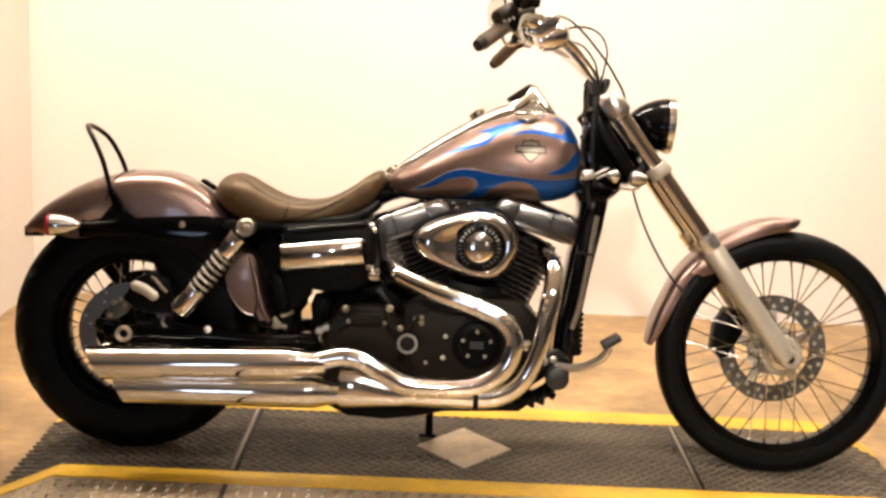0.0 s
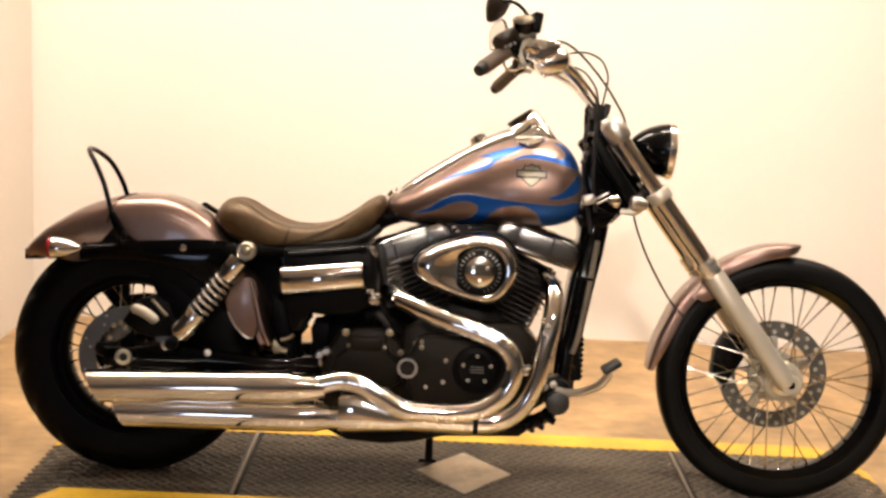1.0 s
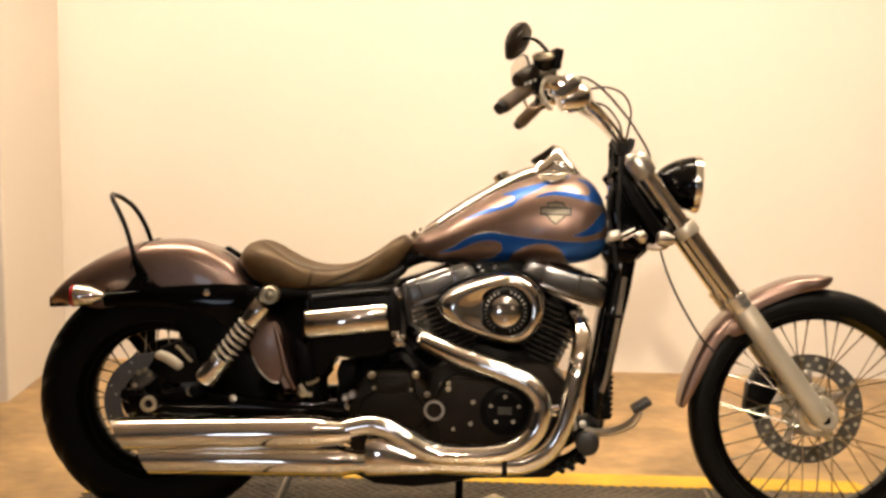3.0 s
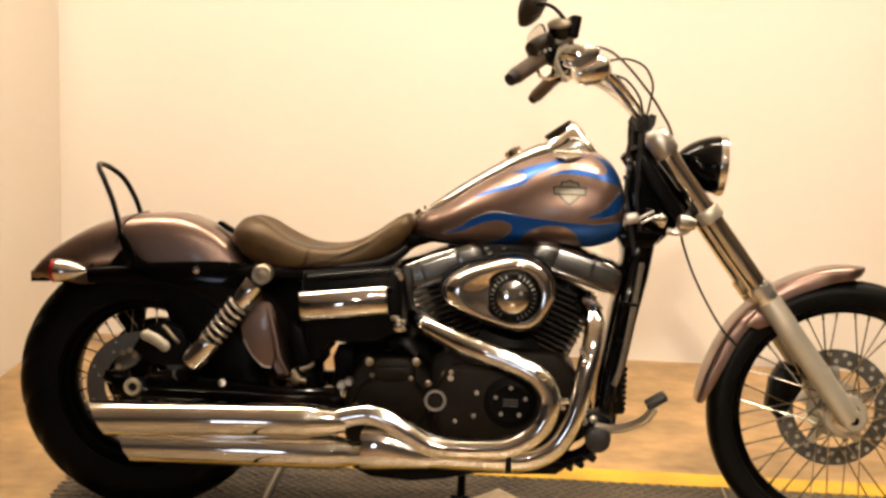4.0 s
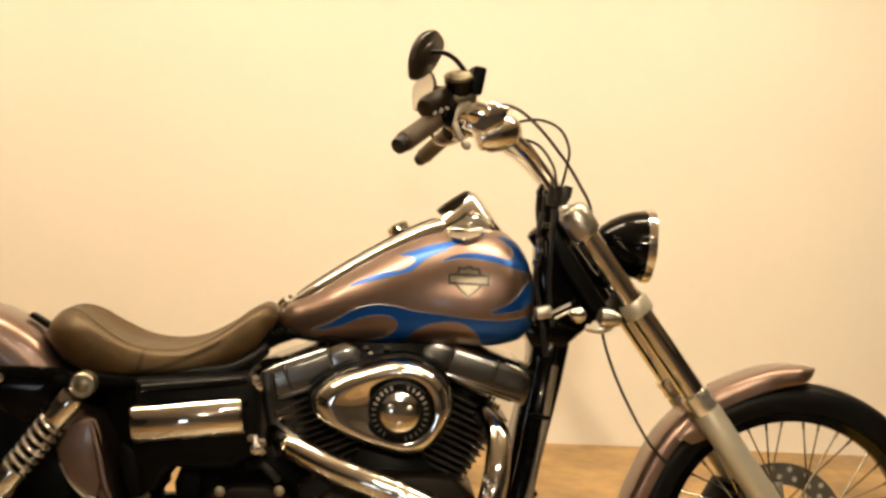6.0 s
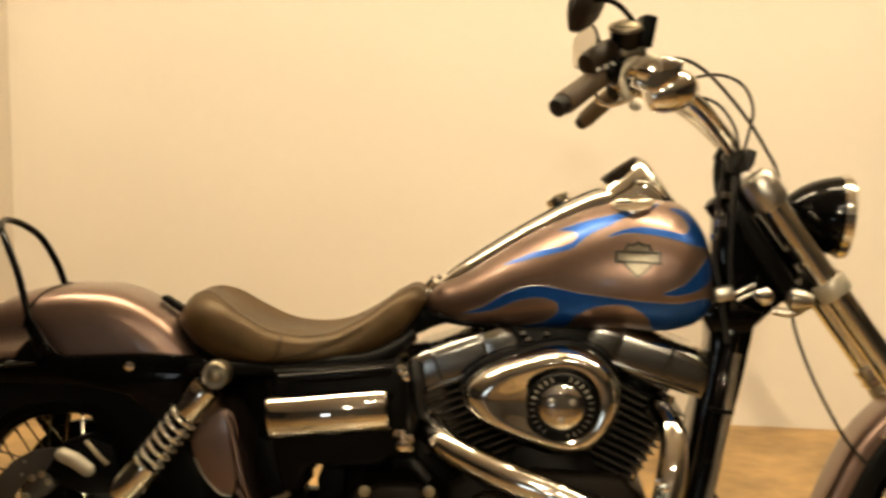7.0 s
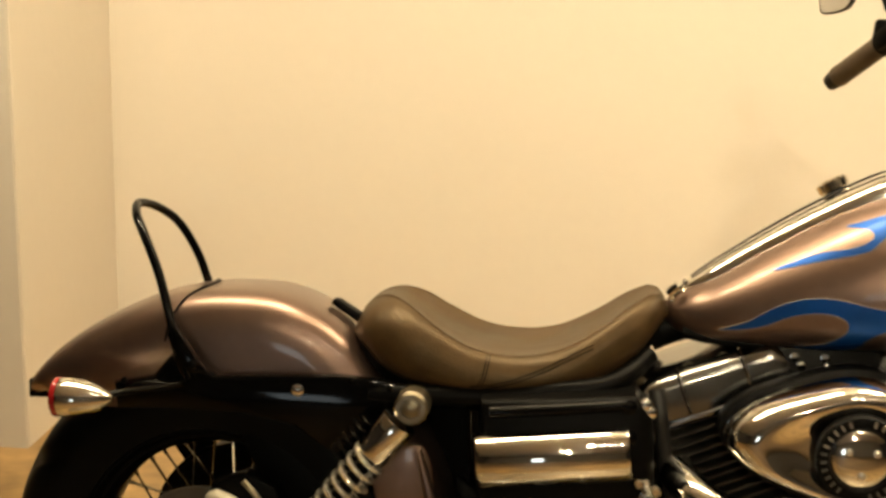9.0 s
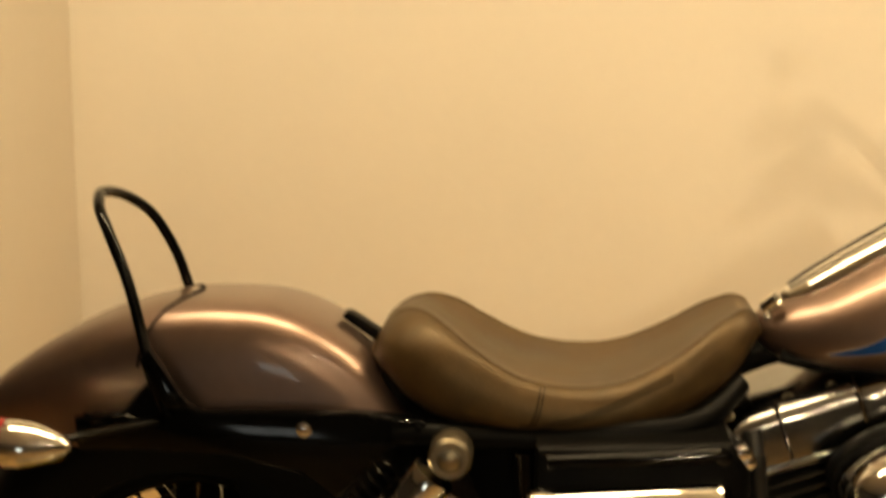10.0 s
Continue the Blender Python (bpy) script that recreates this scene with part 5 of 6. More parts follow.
bm = bmesh.new()
for side in (-1, 1):
    tube(bm, [(1.245, side * 0.035, 0.80), (1.236, side * 0.075, 0.72), (1.210, side * 0.105, 0.58), (1.182, side * 0.12, 0.42), (1.168, side * 0.122, 0.30), (1.130, side * 0.12, 0.225), (1.03, side * 0.115, 0.195), (0.80, side * 0.11, 0.19), (0.56, side * 0.11, 0.195), (0.45, side * 0.11, 0.25), (0.425, side * 0.11, 0.37), (0.42, side * 0.11, 0.50), (0.41, side * 0.11, 0.62)], 0.0185, 14)
part("frame_tube", bm, M_BLACK, bike, "gloss black tubular frame cradle")
bm = bmesh.new()
tube(bm, [(1.20, 0, 0.84), (1.0, 0, 0.80), (0.80, 0, 0.765), (0.70, 0, 0.742), (0.655, 0, 0.722)], 0.026, 14)
for side in (-1, 1):
    tube(bm, [(0.655, side * 0.06, 0.704), (0.60, side * 0.115, 0.668), (0.50, side * 0.125, 0.652), (0.40, side * 0.125, 0.640), (0.25, side * 0.118, 0.635)], 0.015, 14)
part("frame_backbone", bm, M_SATIN, bike, "gloss black frame backbone and seat rails")
# regulator, horn bracket and wiring on the down tubes
bm = bmesh.new()
block(bm, (0.03, 0.16, 0.12), pose(1.204, 0, 0.375, 0, -8, 0), 0.006)
regulator = part("regulator", bm, M_SATIN, bike, "black finned regulator")
for k in range(8):
    bm = bmesh.new()
    block(bm, (0.012, 0.17, 0.008), pose(1.222, 0, 0.33 + 0.0145 * k, 0, -8, 0), 0.002, 1)
    part("fin", bm, M_SATIN, regulator)
bm = bmesh.new()
tube(bm, [(1.247, -0.095, 0.70), (1.234, -0.118, 0.62), (1.228, -0.125, 0.58), (1.207, -0.14, 0.46), (1.19, -0.142, 0.40)], 0.0075, 8)
part("wiring_sleeve", bm, M_STEEL, bike, "worn grey wiring sleeve on the frame tube")
for x, z in ((1.222, 0.60), (1.205, 0.51), (1.19, 0.43), (1.18, 0.36)):
    bm = bmesh.new()
    turned(bm, [(-0.004, 0.021), (-0.003, 0.0225), (0.003, 0.0225), (0.004, 0.021)], (x, -0.112, z), (0.1, 0, 1), 14)
    part("tube_clip", bm, M_SATIN, bike)
bm = bmesh.new()
slab(bm, [(0.545, 0.165), (0.60, 0.185), (0.78, 0.185), (0.86, 0.18), (1.06, 0.185), (1.10, 0.20), (1.06, 0.168), (0.86, 0.160), (0.78, 0.142), (0.70, 0.132), (0.60, 0.138)], -0.14, 0.11, 0.008)
part("oil_pan", bm, M_SATIN, bike, "black oil pan under the engine")
bm = bmesh.new()
slab(bm, [(0.385, 0.52), (0.42, 0.50), (0.445, 0.42), (0.455, 0.35), (0.435, 0.34), (0.41, 0.40), (0.385, 0.46)], -0.135, -0.11, 0.008)
part("frame_plate", bm, M_SATIN, bike, "black frame side plate")
for out in ([(0.430, 0.345), (0.474, 0.350), (0.460, 0.365), (0.461, 0.405), (0.478, 0.426), (0.476, 0.438), (0.492, 0.457), (0.45, 0.47), (0.43, 0.43)], [(0.497, 0.455), (0.485, 0.422), (0.489, 0.39), (0.484, 0.345), (0.53, 0.345), (0.54, 0.46)]):
    bm = bmesh.new()
    slab(bm, out, -0.055, -0.045, 0.002)
    part("frame_bracket", bm, M_SATIN, bike, "black frame bracket")
bm = bmesh.new()
slab(bm, [(p.x, p.z) for p in curve_through([(0.261, 0, 0.507), (0.288, 0, 0.548), (0.328, 0, 0.561), (0.348, 0, 0.526), (0.350, 0, 0.446), (0.339, 0, 0.399), (0.315, 0, 0.404), (0.286, 0, 0.432), (0.267, 0, 0.467)], 4, True)], -0.124, -0.112, 0.004, 3)
shield = part("side_shield", bm, M_PAINT, bike, "mauve painted rounded side shield")
bm = bmesh.new()
tube(bm, [(0.268, -0.124, 0.467), (0.287, -0.124, 0.432), (0.315, -0.124, 0.404), (0.339, -0.124, 0.399)], 0.0022, 8)
part("shield_edge", bm, M_ALU, shield, "bright rolled edge")
bm = bmesh.new()
tube(bm, [(0.395, -0.135, 0.395), (0.415, -0.14, 0.375), (0.43, -0.14, 0.372)], 0.009, 10)
tube(bm, [(0.415, -0.142, 0.40), (0.437, -0.142, 0.408), (0.448, -0.142, 0.418)], 0.006, 10)
bolt(bm, (0.405, -0.148, 0.378), (0, -1, 0), 0.010, 0.008)
part("passenger_peg_mount", bm, M_BADGE, bike, "bright peg mount hardware")
bm = bmesh.new()
tube(bm, [(0.326, -0.128, 0.555), (0.346, -0.134, 0.49), (0.362, -0.138, 0.43), (0.384, -0.140, 0.385)], [0.005, 0.009, 0.010, 0.006], 12)
part("brake_reservoir_arm", bm, M_PAINT, bike, "mauve painted brace")

# inner panels: oil tank, battery tray and belt side, all black
bm = bmesh.new()
slab(bm, [(0.285, 0.65), (0.63, 0.655), (0.655, 0.60), (0.70, 0.50), (0.60, 0.47), (0.52, 0.475), (0.495, 0.468), (0.447, 0.42), (0.444, 0.345), (0.25, 0.35), (0.30, 0.45), (0.27, 0.58), (0.20, 0.64)], 0.0, 0.09, 0.006)
part("inner_panel", bm, M_SATIN, bike, "black oil tank and inner panels")
bm = bmesh.new()
slab(bm, [(0.485, 0.36), (0.49, 0.43), (0.53, 0.46), (0.60, 0.47), (0.76, 0.52), (0.80, 0.46), (0.76, 0.36)], 0.0, 0.08, 0.006)
part("inner_panel", bm, M_SATIN, bike, "black case behind the gearbox")
bm = bmesh.new()
ring_round(bm, [(0.05, 0.108), (0.138, 0.108), (0.146, 0.100), (0.146, 0.124), (0.05, 0.124)], RA, 64)
part("rear_pulley", bm, M_SATIN, rear_wheel, "black belt pulley")
bm = bmesh.new()
slab(bm, [(0.03, 0.50), (0.08, 0.505), (0.19, 0.46), (0.30, 0.40), (0.33, 0.30), (0.25, 0.22), (0.13, 0.20), (0.02, 0.24)], 0.095, 0.125, 0.005)
part("belt_guard", bm, M_SATIN, bike, "black belt guard")
bm = bmesh.new()
slab(bm, [(0.045, 0.545), (0.12, 0.555), (0.22, 0.50), (0.26, 0.42), (0.24, 0.36), (0.13, 0.36), (0.10, 0.44)], -0.075, -0.062, 0.003)
part("inner_guard", bm, M_SATIN, bike, "black splash plate inside the wheel arch")
bm = bmesh.new()
slab(bm, [(-0.125, 0.475), (-0.098, 0.44), (-0.05, 0.465), (-0.05, 0.512), (0.057, 0.506), (0.06, 0.42), (0.13, 0.36), (0.22, 0.36), (0.19, 0.47), (0.10, 0.545), (-0.02, 0.555), (-0.09, 0.53)], 0.112, 0.118, 0.0015)
part("belt_cover", bm, M_SATIN, bike, "black cover over the drive belt")

# side box with its chrome cover
bm = bmesh.new()
slab(bm, [(0.418, 0.648), (0.50, 0.655), (0.635, 0.668), (0.66, 0.64), (0.668, 0.52), (0.61, 0.482), (0.53, 0.476), (0.500, 0.480), (0.484, 0.470), (0.468, 0.43), (0.44, 0.43), (0.418, 0.52)], -0.185, 0.16, 0.014, 3)
box = part("battery_box", bm, M_SATIN, bike, "satin black battery box")
m = pose(0.524, -0.186, 0.577, 0, -7.0, 0)
bm = bmesh.new()
rings = []
for i in range(13):
    a = math.pi * (i / 12 - 0.5)
    rings.append((-0.036 * max(0.0, math.cos(a)) ** 0.75 - 0.004, 0.0385 * math.sin(a)))
prof = [(0.0, -0.0385)] + rings + [(0.0, 0.0385)]
loft(bm, [[m @ Vector((x, y * k, z * (0.9 + 0.1 * k))) for y, z in prof] for x, k in ((-0.110, 0.55), (-0.106, 0.9), (-0.10, 1.0), (0.10, 1.0), (0.106, 0.9), (0.110, 0.55))])
cover = part("box_cover", bm, M_CHROME, box, "chrome ribbed box cover")
bm = bmesh.new()
for k, (x, w) in enumerate(((-0.055, 0.03), (-0.012, 0.036), (0.03, 0.03), (0.062, 0.018))):
    block(bm, (w, 0.002, 0.008), m @ pose(x, -0.0385, -0.002), 0.0006, 1)
part("cover_stamp", bm, M_DISC_D, cover, "fine stamped marks")
bm = bmesh.new()
tube(bm, [(0.432, -0.188, 0.634), (0.53, -0.19, 0.645), (0.622, -0.19, 0.657)], 0.0085, 12)
bolt(bm, (0.625, -0.192, 0.655), (0, -1, 0), 0.008, 0.008)
bolt(bm, (0.628, -0.196, 0.612), (0, -1, 0), 0.008, 0.008)
part("box_rail", bm, M_BLACK, box, "black rail over the box cover")
for x, y, z, r in ((0.648, -0.15, 0.655, 0.009), (0.645, -0.16, 0.545, 0.007), (0.658, -0.165, 0.525, 0.010), (0.668, -0.16, 0.535, 0.007), (0.655, -0.15, 0.645, 0.008)):
    bm = bmesh.new()
    bolt(bm, (x, y - 0.02, z), (0, -1, 0), r, 0.01)
    part("box_screw", bm, M_CHROME, box)
bm = bmesh.new()
tube(bm, [(0.652, -0.17, 0.56), (0.656, -0.185, 0.535), (0.672, -0.185, 0.515)], 0.008, 10)
part("hose_clip", bm, M_CHROME, bike)
bm = bmesh.new()
tube(bm, [(0.665, -0.12, 0.665), (0.672, -0.13, 0.63), (0.684, -0.12, 0.56), (0.70, -0.12, 0.50)], 0.011, 10)
tube(bm, [(0.64, -0.10, 0.47), (0.67, -0.13, 0.48), (0.70, -0.13, 0.45)], 0.012, 10)
part("hose", bm, M_CABLE, bike, "black rubber hose")

# ---- turn signals
def signal(at, back, lens, label, stalk):
    a = Vector(at)
    bm = bmesh.new()
    d = Vector(back)
    turned(bm, [(0.0, 0.0265), (0.006, 0.0275), (0.018, 0.0278), (0.034, 0.0258), (0.050, 0.0215), (0.064, 0.0155), (0.074, 0.009), (0.079, 0.004), (0.080, 0.001)], a, d, 28)
    s = part("turn_signal", bm, M_CHROME, bike, label)
    bm = bmesh.new()
    turned(bm, [(-0.001, 0.0272), (-0.005, 0.0255), (-0.008, 0.018), (-0.009, 0.003)], a, d, 28)
    part("lens", bm, lens, s, "red lens")
    bm = bmesh.new()
    turned(bm, [(-0.003, 0.0282), (0.004, 0.0282)], a, d, 28, cap=False)
    part("lens_rim", bm, M_RED if lens is M_RED else M_CHROME, s)
    bm = bmesh.new()
    tube(bm, stalk, 0.0055, 10)
    part("stalk", bm, M_BLACK, s, "black lamp stalk")
    return s


for side in (-1, 1):
    signal((-0.178, side * 0.232, 0.627), (1, 0, 0.02), M_RED, "chrome bullet turn signal with red lens", [(-0.125, side * 0.222, 0.628), (-0.10, side * 0.20, 0.630), (-0.03, side * 0.135, 0.632)])
for side in (-1, 1):
    bm = bmesh.new()
    turned(bm, [(-0.018, 0.004), (-0.014, 0.011), (-0.004, 0.016), (0.006, 0.017), (0.014, 0.012), (0.018, 0.004)], (1.278, side * 0.155, 0.813), (1, 0, 0.1), 24)
    s = part("turn_signal", bm, M_CHROME, bike, "chrome front turn signal")
    bm = bmesh.new()
    tube(bm, [(1.278, side * 0.145, 0.813), (1.28, side * 0.11, 0.80), (1.30, side * 0.06, 0.795)], 0.007, 10)
    part("stalk", bm, M_CHROME, s)
    bm = bmesh.new()
    block(bm, (0.034, 0.03, 0.026), pose(1.213, side * 0.13, 0.812, 0, -12, 0), 0.006)
    block(bm, (0.045, 0.008, 0.007), pose(1.245, side * 0.145, 0.822, 0, -28, 0), 0.002)
    block(bm, (0.042, 0.008, 0.006), pose(1.252, side * 0.145, 0.812, 0, -28, 0), 0.002)
    part("switch_block", bm, M_ALU, bike, "bright switch block at the neck")
    bm = bmesh.new()
    turned(bm, [(-0.02, 0.012), (0.0, 0.020), (0.02, 0.020), (0.026, 0.012)], (1.348, side * 0.14, 0.806), (-1, 0, 0.1), 20)
    tube(bm, [(1.30, side * 0.13, 0.785), (1.33, side * 0.135, 0.782), (1.352, side * 0.13, 0.79)], 0.008, 10)
    part("clamp_bolt", bm, M_ALU, bike)

# ---- handlebar and controls
def skew(p):
    """The bars are turned a little to the right."""
    x, y, z = p
    return (x + 0.070 * (y + 0.42) / 0.84, y, z - 0.006 * (y + 0.42) / 0.84)


half = [(0.902, -0.420, 1.122), (0.957, -0.350, 1.172), (1.010, -0.315, 1.191), (1.070, -0.280, 1.174), (1.125, -0.215, 1.140), (1.170, -0.135, 1.098), (1.208, -0.065, 1.055), (1.215, 0.0, 1.040)]
path = half + [(x, -y, z) for x, y, z in reversed(half[:-1])]
bm = bmesh.new()
tube(bm, [skew(p) for p in path], 0.0150, 16)
bars = part("handlebar", bm, M_CHROME, bike, "chrome pulled-back handlebar")
for side in (-1, 1):
    e, i = Vector(skew((0.902, side * 0.420, 1.122))), Vector(skew((0.957, side * 0.350, 1.172)))
    d = (i - e).normalized()
    bm = bmesh.new()
    L = (i - e).length + 0.022
    turned(bm, [(-0.008, 0.010), (-0.006, 0.0145), (0.004, 0.0160), (0.016, 0.0160)], e, d, 20)
    part("grip_end", bm, M_CABLE, bars, "black bar end cap")
    bm = bmesh.new()
    turned(bm, [(0.012, 0.0165), (0.014, 0.0185), (0.020, 0.0192), (0.03, 0.0186), (L - 0.008, 0.0188), (L, 0.020), (L + 0.003, 0.017)], e, d, 24)
    grip = part("grip", bm, M_GRIP, bars, "dark ribbed rubber grip")
    bm = bmesh.new()
    turned(bm, [(L + 0.002, 0.021), (L + 0.004, 0.022), (L + 0.03, 0.0225), (L + 0.034, 0.020), (L + 0.05, 0.019)], e, d, 20)
    c = i + d * 0.045
    block(bm, (0.06, 0.035, 0.034), Matrix.Translation(c + Vector((0.0, 0.012 * -side, 0.006))) @ d.to_track_quat("X", "Z").to_matrix().to_4x4(), 0.008)
    part("switch_housing", bm, M_SATIN, bars, "black switch housing")
    # lever perch and lever
    bm = bmesh.new()
    p0 = c + Vector((0.045, -0.012 * side, -0.008))
    tube(bm, [c + Vector((0.02, 0, 0)), p0, p0 + Vector((0.028, 0.02 * -side, -0.022))], 0.013, 12)
    part("lever_perch", bm, M_CHROME, bars, "chrome lever perch")
    bm = bmesh.new()
    if side < 0:
        tube(bm, [(1.026, -0.333, 1.208), (1.010, -0.342, 1.195), (1.000, -0.346, 1.178), (1.006, -0.348, 1.158), (1.016, -0.348, 1.139)], [0.0085, 0.0078, 0.0068, 0.0062, 0.0056], 12)
        turned(bm, [(-0.010, 0.002), (-0.007, 0.0065), (0.0, 0.0085), (0.007, 0.0065), (0.010, 0.002)], (1.024, -0.348, 1.131), (0.8, 0, -0.6), 14)
    else:
        tube(bm, [p0, p0 + Vector((-0.03, 0.03 * side, -0.012)), p0 + Vector((-0.06, 0.05 * side, -0.022)), p0 + Vector((-0.085, 0.065 * side, -0.045))], [0.006, 0.0055, 0.005, 0.006], 12)
    part("lever", bm, M_FORK, bars, "polished lever")
# chrome bell housing on the near bar
bm = bmesh.new()
turned(bm, [(-0.042, 0.006), (-0.038, 0.024), (-0.02, 0.033), (0.0, 0.036), (0.025, 0.033), (0.045, 0.020), (0.05, 0.006)], (1.085, -0.275, 1.158), (0.85, 0.25, 0.30), 24)
part("control_housing", bm, M_CHROME, bars, "chrome control housing")
bm = bmesh.new()
slab(bm, [(1.02, 1.165), (1.035, 1.205), (1.075, 1.215), (1.105, 1.205), (1.095, 1.175), (1.06, 1.15)], -0.315, -0.27, 0.01, 3)
part("brake_perch", bm, M_CHROME, bars, "chrome brake perch")
bm = bmesh.new()
tube(bm, [(1.020, -0.325, 1.190), (1.036, -0.322, 1.206), (1.054, -0.315, 1.204), (1.068, -0.305, 1.184)], [0.007, 0.009, 0.009, 0.007], 14)
part("perch_clamp", bm, M_FORK, bars, "satin alloy perch clamp")
for pts in ([(0.990, -0.325, 1.168), (0.975, -0.335, 1.163), (0.963, -0.337, 1.151), (0.968, -0.336, 1.135), (0.986, -0.332, 1.130), (1.010, -0.326, 1.138), (1.03, -0.32, 1.150)], [(0.985, -0.322, 1.166), (1.000, -0.325, 1.157), (1.006, -0.326, 1.146), (1.002, -0.325, 1.136)]):
    bm = bmesh.new()
    tube(bm, pts, 0.0036, 8)
    part("wire_guide", bm, M_CHROME, bars, "chrome wire guide loop")
# brake fluid reservoir: a low round pot with a domed lid, and the master cylinder beside it
POT = ((1.007, -0.330, 1.243), (-0.08, -0.38, 0.92))
bm = bmesh.new()
turned(bm, [(-0.020, 0.018), (-0.018, 0.025), (0.006, 0.0270), (0.010, 0.0280), (0.012, 0.027)], *POT, 28)
res = part("brake_reservoir", bm, M_BLACK, bars, "black brake fluid reservoir")
bm = bmesh.new()
turned(bm, [(0.0105, 0.0280), (0.014, 0.0282), (0.017, 0.0262), (0.0175, 0.021), (0.020, 0.019), (0.023, 0.012), (0.0238, 0.002)], *POT, 28)
part("reservoir_lid", bm, M_BADGE, res, "domed lid")
bm = bmesh.new()
block(bm, (0.024, 0.05, 0.052), pose(1.038, -0.318, 1.250, 0, 9, 10), 0.006, 3)
part("reservoir_side", bm, M_SATIN, res, "black master cylinder body")
bm = bmesh.new()
block(bm, (0.046, 0.036, 0.018), pose(1.015, -0.326, 1.216, 0, -6, 12), 0.006, 3)
part("reservoir_foot", bm, M_BADGE_D, res)
# throttle drum over the inner end of the grip, and the switch pod under it
bm = bmesh.new()
turned(bm, [(-0.036, 0.010), (-0.033, 0.017), (-0.024, 0.0205), (0.0, 0.0215), (0.034, 0.0205), (0.044, 0.016)], (0.964, -0.349, 1.204), (0.62, 0.66, 0.40), 24)
drum = part("throttle_drum", bm, M_DRUM, bars, "black throttle drum")
bm = bmesh.new()
block(bm, (0.042, 0.040, 0.040), pose(0.986, -0.338, 1.184, 0, 20, 40), 0.010, 3)
part("switch_block", bm, M_SATIN, drum, "black switch pod")
for k in range(3):
    bm = bmesh.new()
    bolt(bm, (0.962 + 0.012 * k, -0.372 + 0.008 * k, 1.186 + 0.004 * k), (-0.2, -1, 0.1), 0.0042, 0.005)
    part("switch_button", bm, M_ALU, drum, "small bright switch")


def mirror(outline, y, turn, back, label, stem):
    """A tapered mirror of the given outline: domed black shell, glass, bent stem."""
    c = Vector((sum(p[0] for p in outline) / len(outline), y, sum(p[1] for p in outline) / len(outline)))
    edge = curve_through([(p[0] - c.x, 0, p[1] - c.z) for p in outline], 5, True)
    spin = Matrix.Translation(c) @ Matrix.Rotation(radians(turn), 4, "Z")
    wide = 1 / math.cos(radians(turn))

    def ring(k, d):
        return [spin @ Vector((q.x * k * wide, d, q.z * k)) for q in edge]

    bm = bmesh.new()
    loft(bm, [ring(0.93, back * -0.003), ring(0.99, back * -0.003), ring(1.0, 0), ring(0.985, back * 0.005), ring(0.92, back * 0.008), ring(0.52, back * 0.010), ring(0.46, back * 0.0125), ring(0.05, back * 0.0135)])
    mi = part("mirror", bm, M_DRUM, bars, label)
    bm = bmesh.new()
    loft(bm, [ring(0.925, back * -0.0032), ring(0.915, back * -0.0042)])
    part("mirror_glass", bm, M_MIRROR, mi, "mirror glass")
    bm = bmesh.new()
    tube(bm, stem, 0.0048, 10)
    part("mirror_stem", bm, M_BLACK, mi, "black bent mirror stem")
    return mi


mirror([(0.9135, 1.250), (0.912, 1.278), (0.920, 1.306), (0.936, 1.328), (0.955, 1.337), (0.970, 1.325), (0.972, 1.309), (0.965, 1.286), (0.951, 1.260), (0.930, 1.242), (0.918, 1.2405)], -0.36, 56, -1, "black tapered mirror", [(0.950, -0.366, 1.294), (0.966, -0.360, 1.295), (0.982, -0.352, 1.293), (0.998, -0.345, 1.284), (1.016, -0.333, 1.266), (1.034, -0.322, 1.242)])
mirror([(0.951, 1.250), (0.950, 1.292), (0.966, 1.316), (0.984, 1.327), (0.995, 1.308), (0.998, 1.286), (0.994, 1.258), (0.986, 1.241), (0.968, 1.234), (0.955, 1.235)], 0.43, -60, 1, "black tapered mirror with bright glass", [(0.985, 0.436, 1.286), (1.010, 0.426, 1.290), (1.035, 0.405, 1.283), (1.050, 0.385, 1.24)])
bm = bmesh.new()
block(bm, (0.05, 0.05, 0.036), pose(1.052, 0.372, 1.205, 0, 5, -12), 0.008)
part("switch_housing", bm, M_SATIN, bars)

# risers
for side in (-1, 1):
    bm = bmesh.new()
    tube(bm, [(1.232, side * 0.055, 0.985), (1.226, side * 0.055, 1.02), (1.232, side * 0.055, 1.05)], [0.019, 0.017, 0.022], 16)
    block(bm, (0.05, 0.04, 0.034), pose(1.236, side * 0.055, 1.05, 0, 30, 0), 0.008)
    riser = part("riser", bm, M_SATIN, bike, "black handlebar riser clamp")
    for dx in (-0.014, 0.016):
        bm = bmesh.new()
        bolt(bm, (1.238 + dx, side * 0.055, 1.066 - dx * 0.6), (0.5, 0, 0.85), 0.007, 0.008)
        part("riser_bolt", bm, M_CHROME, riser)

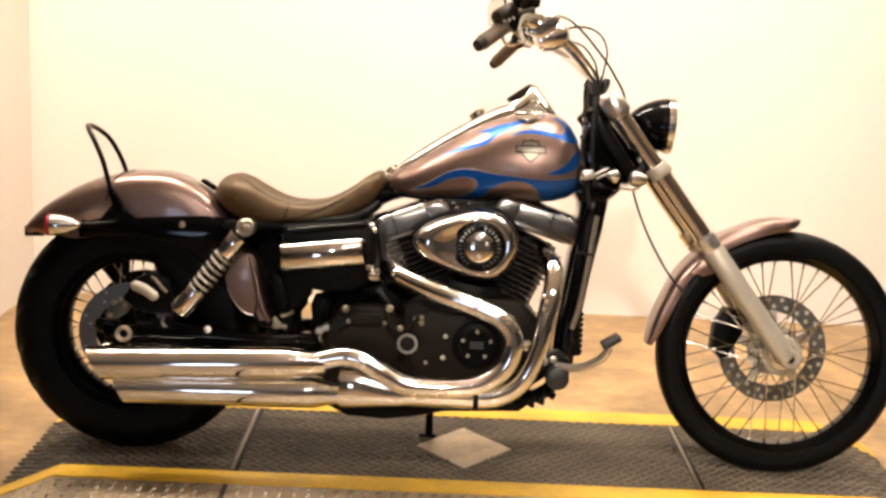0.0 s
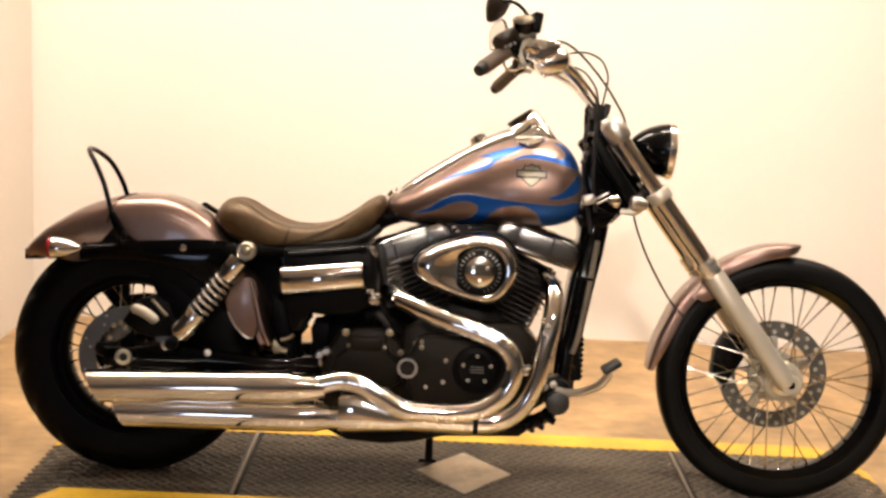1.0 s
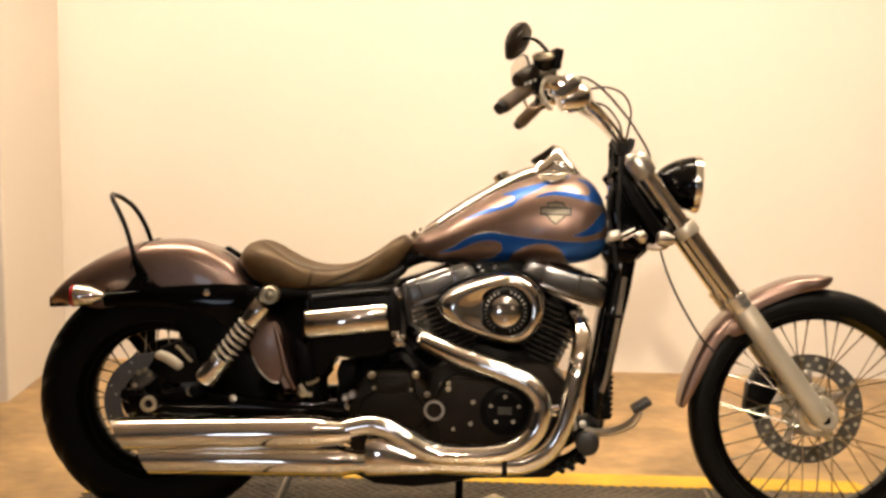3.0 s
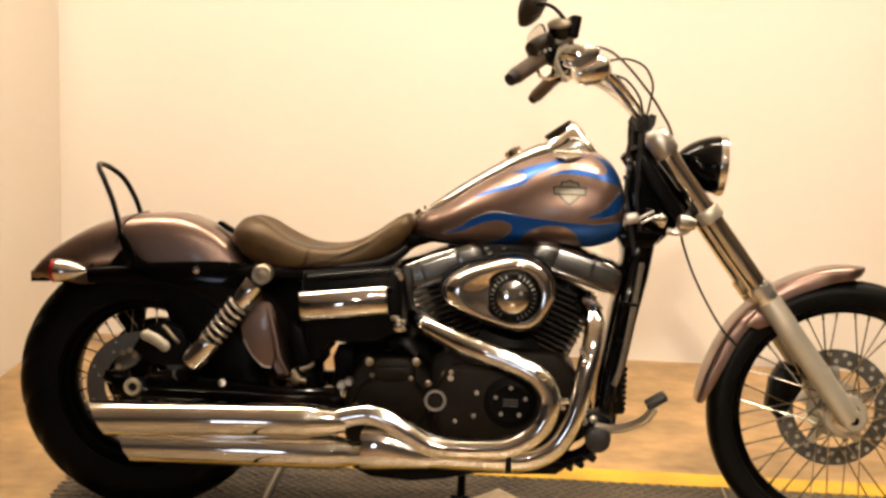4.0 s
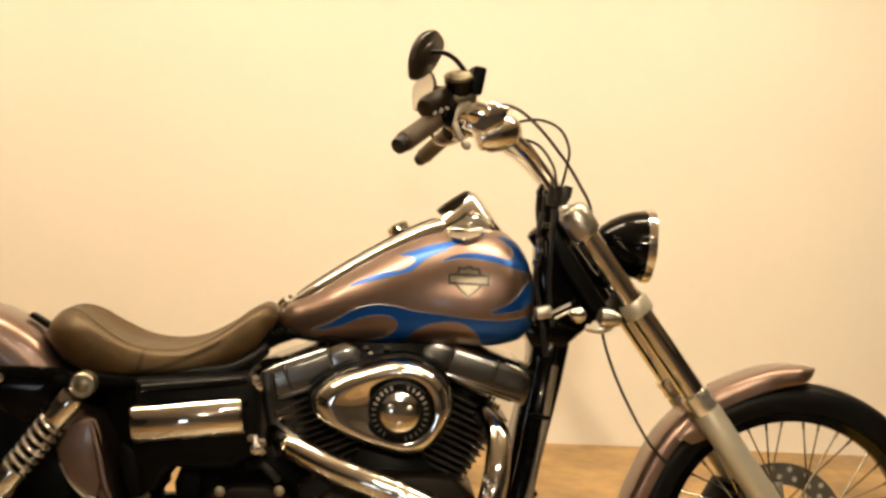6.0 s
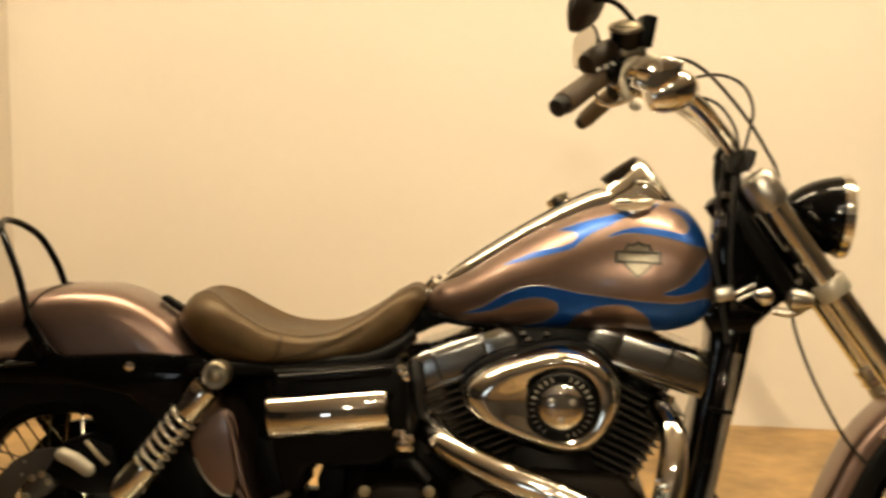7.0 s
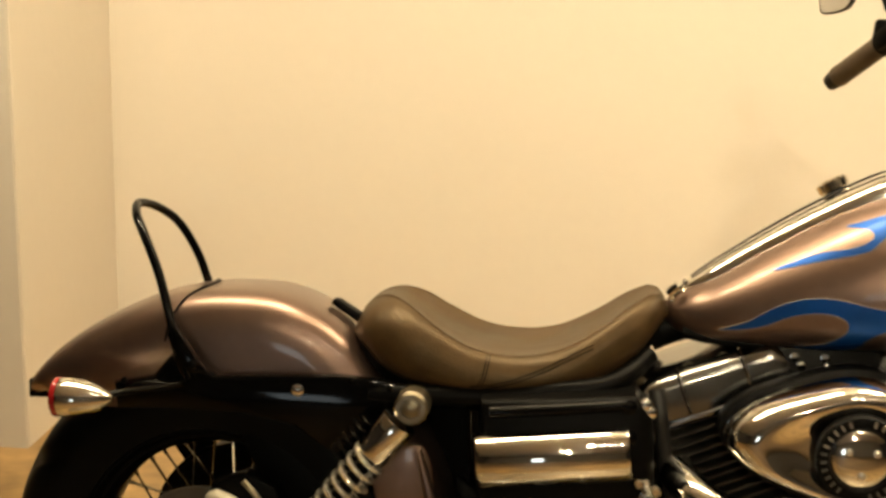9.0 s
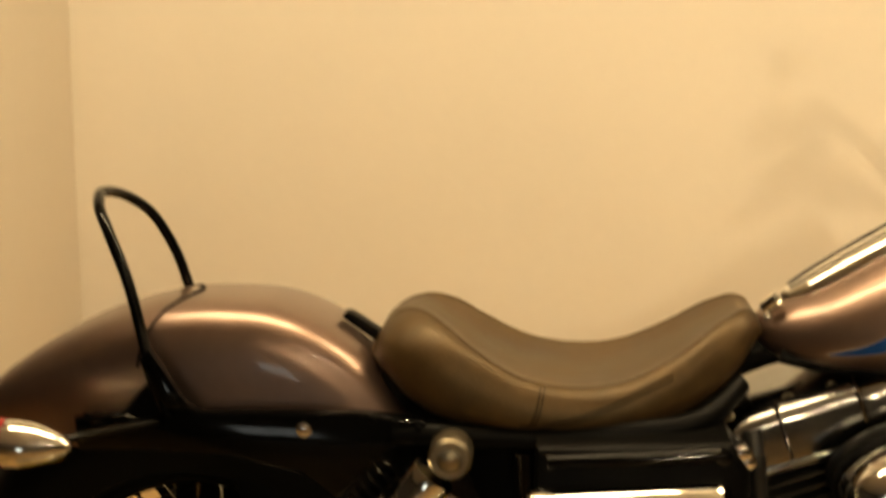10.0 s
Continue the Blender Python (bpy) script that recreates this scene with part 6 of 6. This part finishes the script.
# cables
cables = {
    "throttle cable": ([(1.07, -0.285, 1.205), (1.099, -0.25, 1.213), (1.133, -0.22, 1.207), (1.177, -0.19, 1.177), (1.236, -0.15, 1.118), (1.275, -0.12, 1.068), (1.302, -0.10, 1.023), (1.315, -0.06, 0.95)], 0.0032),
    "brake hose": ([(1.095, -0.262, 1.172), (1.123, -0.24, 1.182), (1.175, -0.21, 1.191), (1.22, -0.18, 1.176), (1.244, -0.15, 1.138), (1.243, -0.12, 1.093), (1.236, -0.10, 1.04), (1.228, -0.095, 0.95), (1.222, -0.09, 0.88)], 0.0028),
    "wiring loom": ([(1.12, -0.24, 1.152), (1.149, -0.22, 1.151), (1.182, -0.19, 1.139), (1.215, -0.15, 1.103), (1.226, -0.12, 1.066), (1.229, -0.10, 1.04)], 0.0028),
    "clutch cable": ([(1.204, -0.10, 1.012), (1.198, -0.10, 0.972), (1.205, -0.10, 0.938), (1.198, -0.10, 0.878), (1.21, -0.105, 0.81), (1.226, -0.11, 0.72)], 0.0052),
    "control cable": ([(1.228, -0.09, 1.02), (1.226, -0.10, 0.95), (1.225, -0.105, 0.86), (1.236, -0.105, 0.78)], 0.0050),
    "front brake hose": ([(1.335, -0.10, 0.80), (1.345, -0.11, 0.75), (1.372, -0.12, 0.68), (1.41, -0.115, 0.61), (1.455, -0.09, 0.545), (1.50, -0.06, 0.50)], 0.0030),
}
for label, (pts, r) in cables.items():
    bm = bmesh.new()
    tube(bm, pts, r, 8, 10)
    part("cable", bm, M_CABLE, bike, "black " + label)
bm = bmesh.new()
for x, y, z in ((1.205, -0.10, 0.935), (1.203, -0.10, 0.955), (1.214, -0.10, 0.985), (1.197, -0.10, 0.91)):
    turned(bm, [(-0.006, 0.006), (-0.005, 0.0078), (0.005, 0.0078), (0.006, 0.006)], (x, y, z), (0.1, 0, 1), 10)
part("cable_clip", bm, M_CHROME, bike)
bm = bmesh.new()
turned(bm, [(-0.02, 0.008), (0, 0.014), (0.02, 0.010)], (1.225, -0.085, 1.045), (0.2, 0, 1), 12)
turned(bm, [(-0.02, 0.008), (0, 0.012), (0.02, 0.009)], (1.252, -0.08, 1.048), (0.3, 0, 1), 12)
part("cable_boot", bm, M_CABLE, bike)

# front caliper on the far side
bm = bmesh.new()
slab(bm, [(1.605, 0.33), (1.612, 0.40), (1.64, 0.45), (1.69, 0.44), (1.695, 0.38), (1.665, 0.33), (1.645, 0.29)], 0.045, 0.105, 0.010)
part("front_caliper", bm, M_SATIN, bike, "black front brake caliper")

# forward foot controls
bm = bmesh.new()
slab(bm, [(1.115, 0.30), (1.125, 0.335), (1.155, 0.345), (1.185, 0.325), (1.185, 0.275), (1.165, 0.245), (1.13, 0.25)], -0.20, -0.13, 0.012)
mount = part("control_mount", bm, M_SATIN, bike, "black forward control bracket")
bm = bmesh.new()
turned(bm, [(-0.03, 0.024), (0.03, 0.03), (0.045, 0.03), (0.05, 0.02)], (1.15, -0.20, 0.283), (0, -1, 0), 20)
part("foot_peg", bm, M_CABLE, mount, "black rubber foot peg")
bm = bmesh.new()
tube(bm, [(1.145, -0.22, 0.312), (1.185, -0.235, 0.311), (1.222, -0.25, 0.322), (1.256, -0.27, 0.345), (1.276, -0.285, 0.378)], [0.011, 0.011, 0.0105, 0.012, 0.010], 12)
pedal = part("brake_pedal", bm, M_ALU, bike, "bright alloy brake pedal arm with rubber pad")
bm = bmesh.new()
block(bm, (0.052, 0.06, 0.018), pose(1.276, -0.295, 0.396, 0, -32, 0), 0.006, 3)
part("pedal_pad", bm, M_CABLE, pedal, "black rubber pedal pad")
for x, z in ((1.118, 0.318), (1.14, 0.325), (1.165, 0.30)):
    bm = bmesh.new()
    bolt(bm, (x, -0.20, z), (0, -1, 0), 0.008, 0.008)
    part("mount_bolt", bm, M_ALU, mount)
bm = bmesh.new()
for x, z, s in ((1.14, 0.225, 0.018), (1.115, 0.205, 0.014), (1.09, 0.195, 0.012)):
    block(bm, (s * 1.6, 0.05, s), pose(x, -0.15, z, 0, 30, 0), 0.004)
part("lower_bracket", bm, M_SATIN, bike)

# side stand, swung down on the far side
bm = bmesh.new()
tube(bm, [(0.822, 0.10, 0.16), (0.822, 0.13, 0.10), (0.822, 0.158, 0.022)], [0.013, 0.011, 0.012], 12)
block(bm, (0.05, 0.035, 0.010), pose(0.818, 0.16, 0.0225, -6, 0, 0), 0.003)
part("side_stand", bm, M_SATIN, bike, "black side stand, swung down onto the mat")
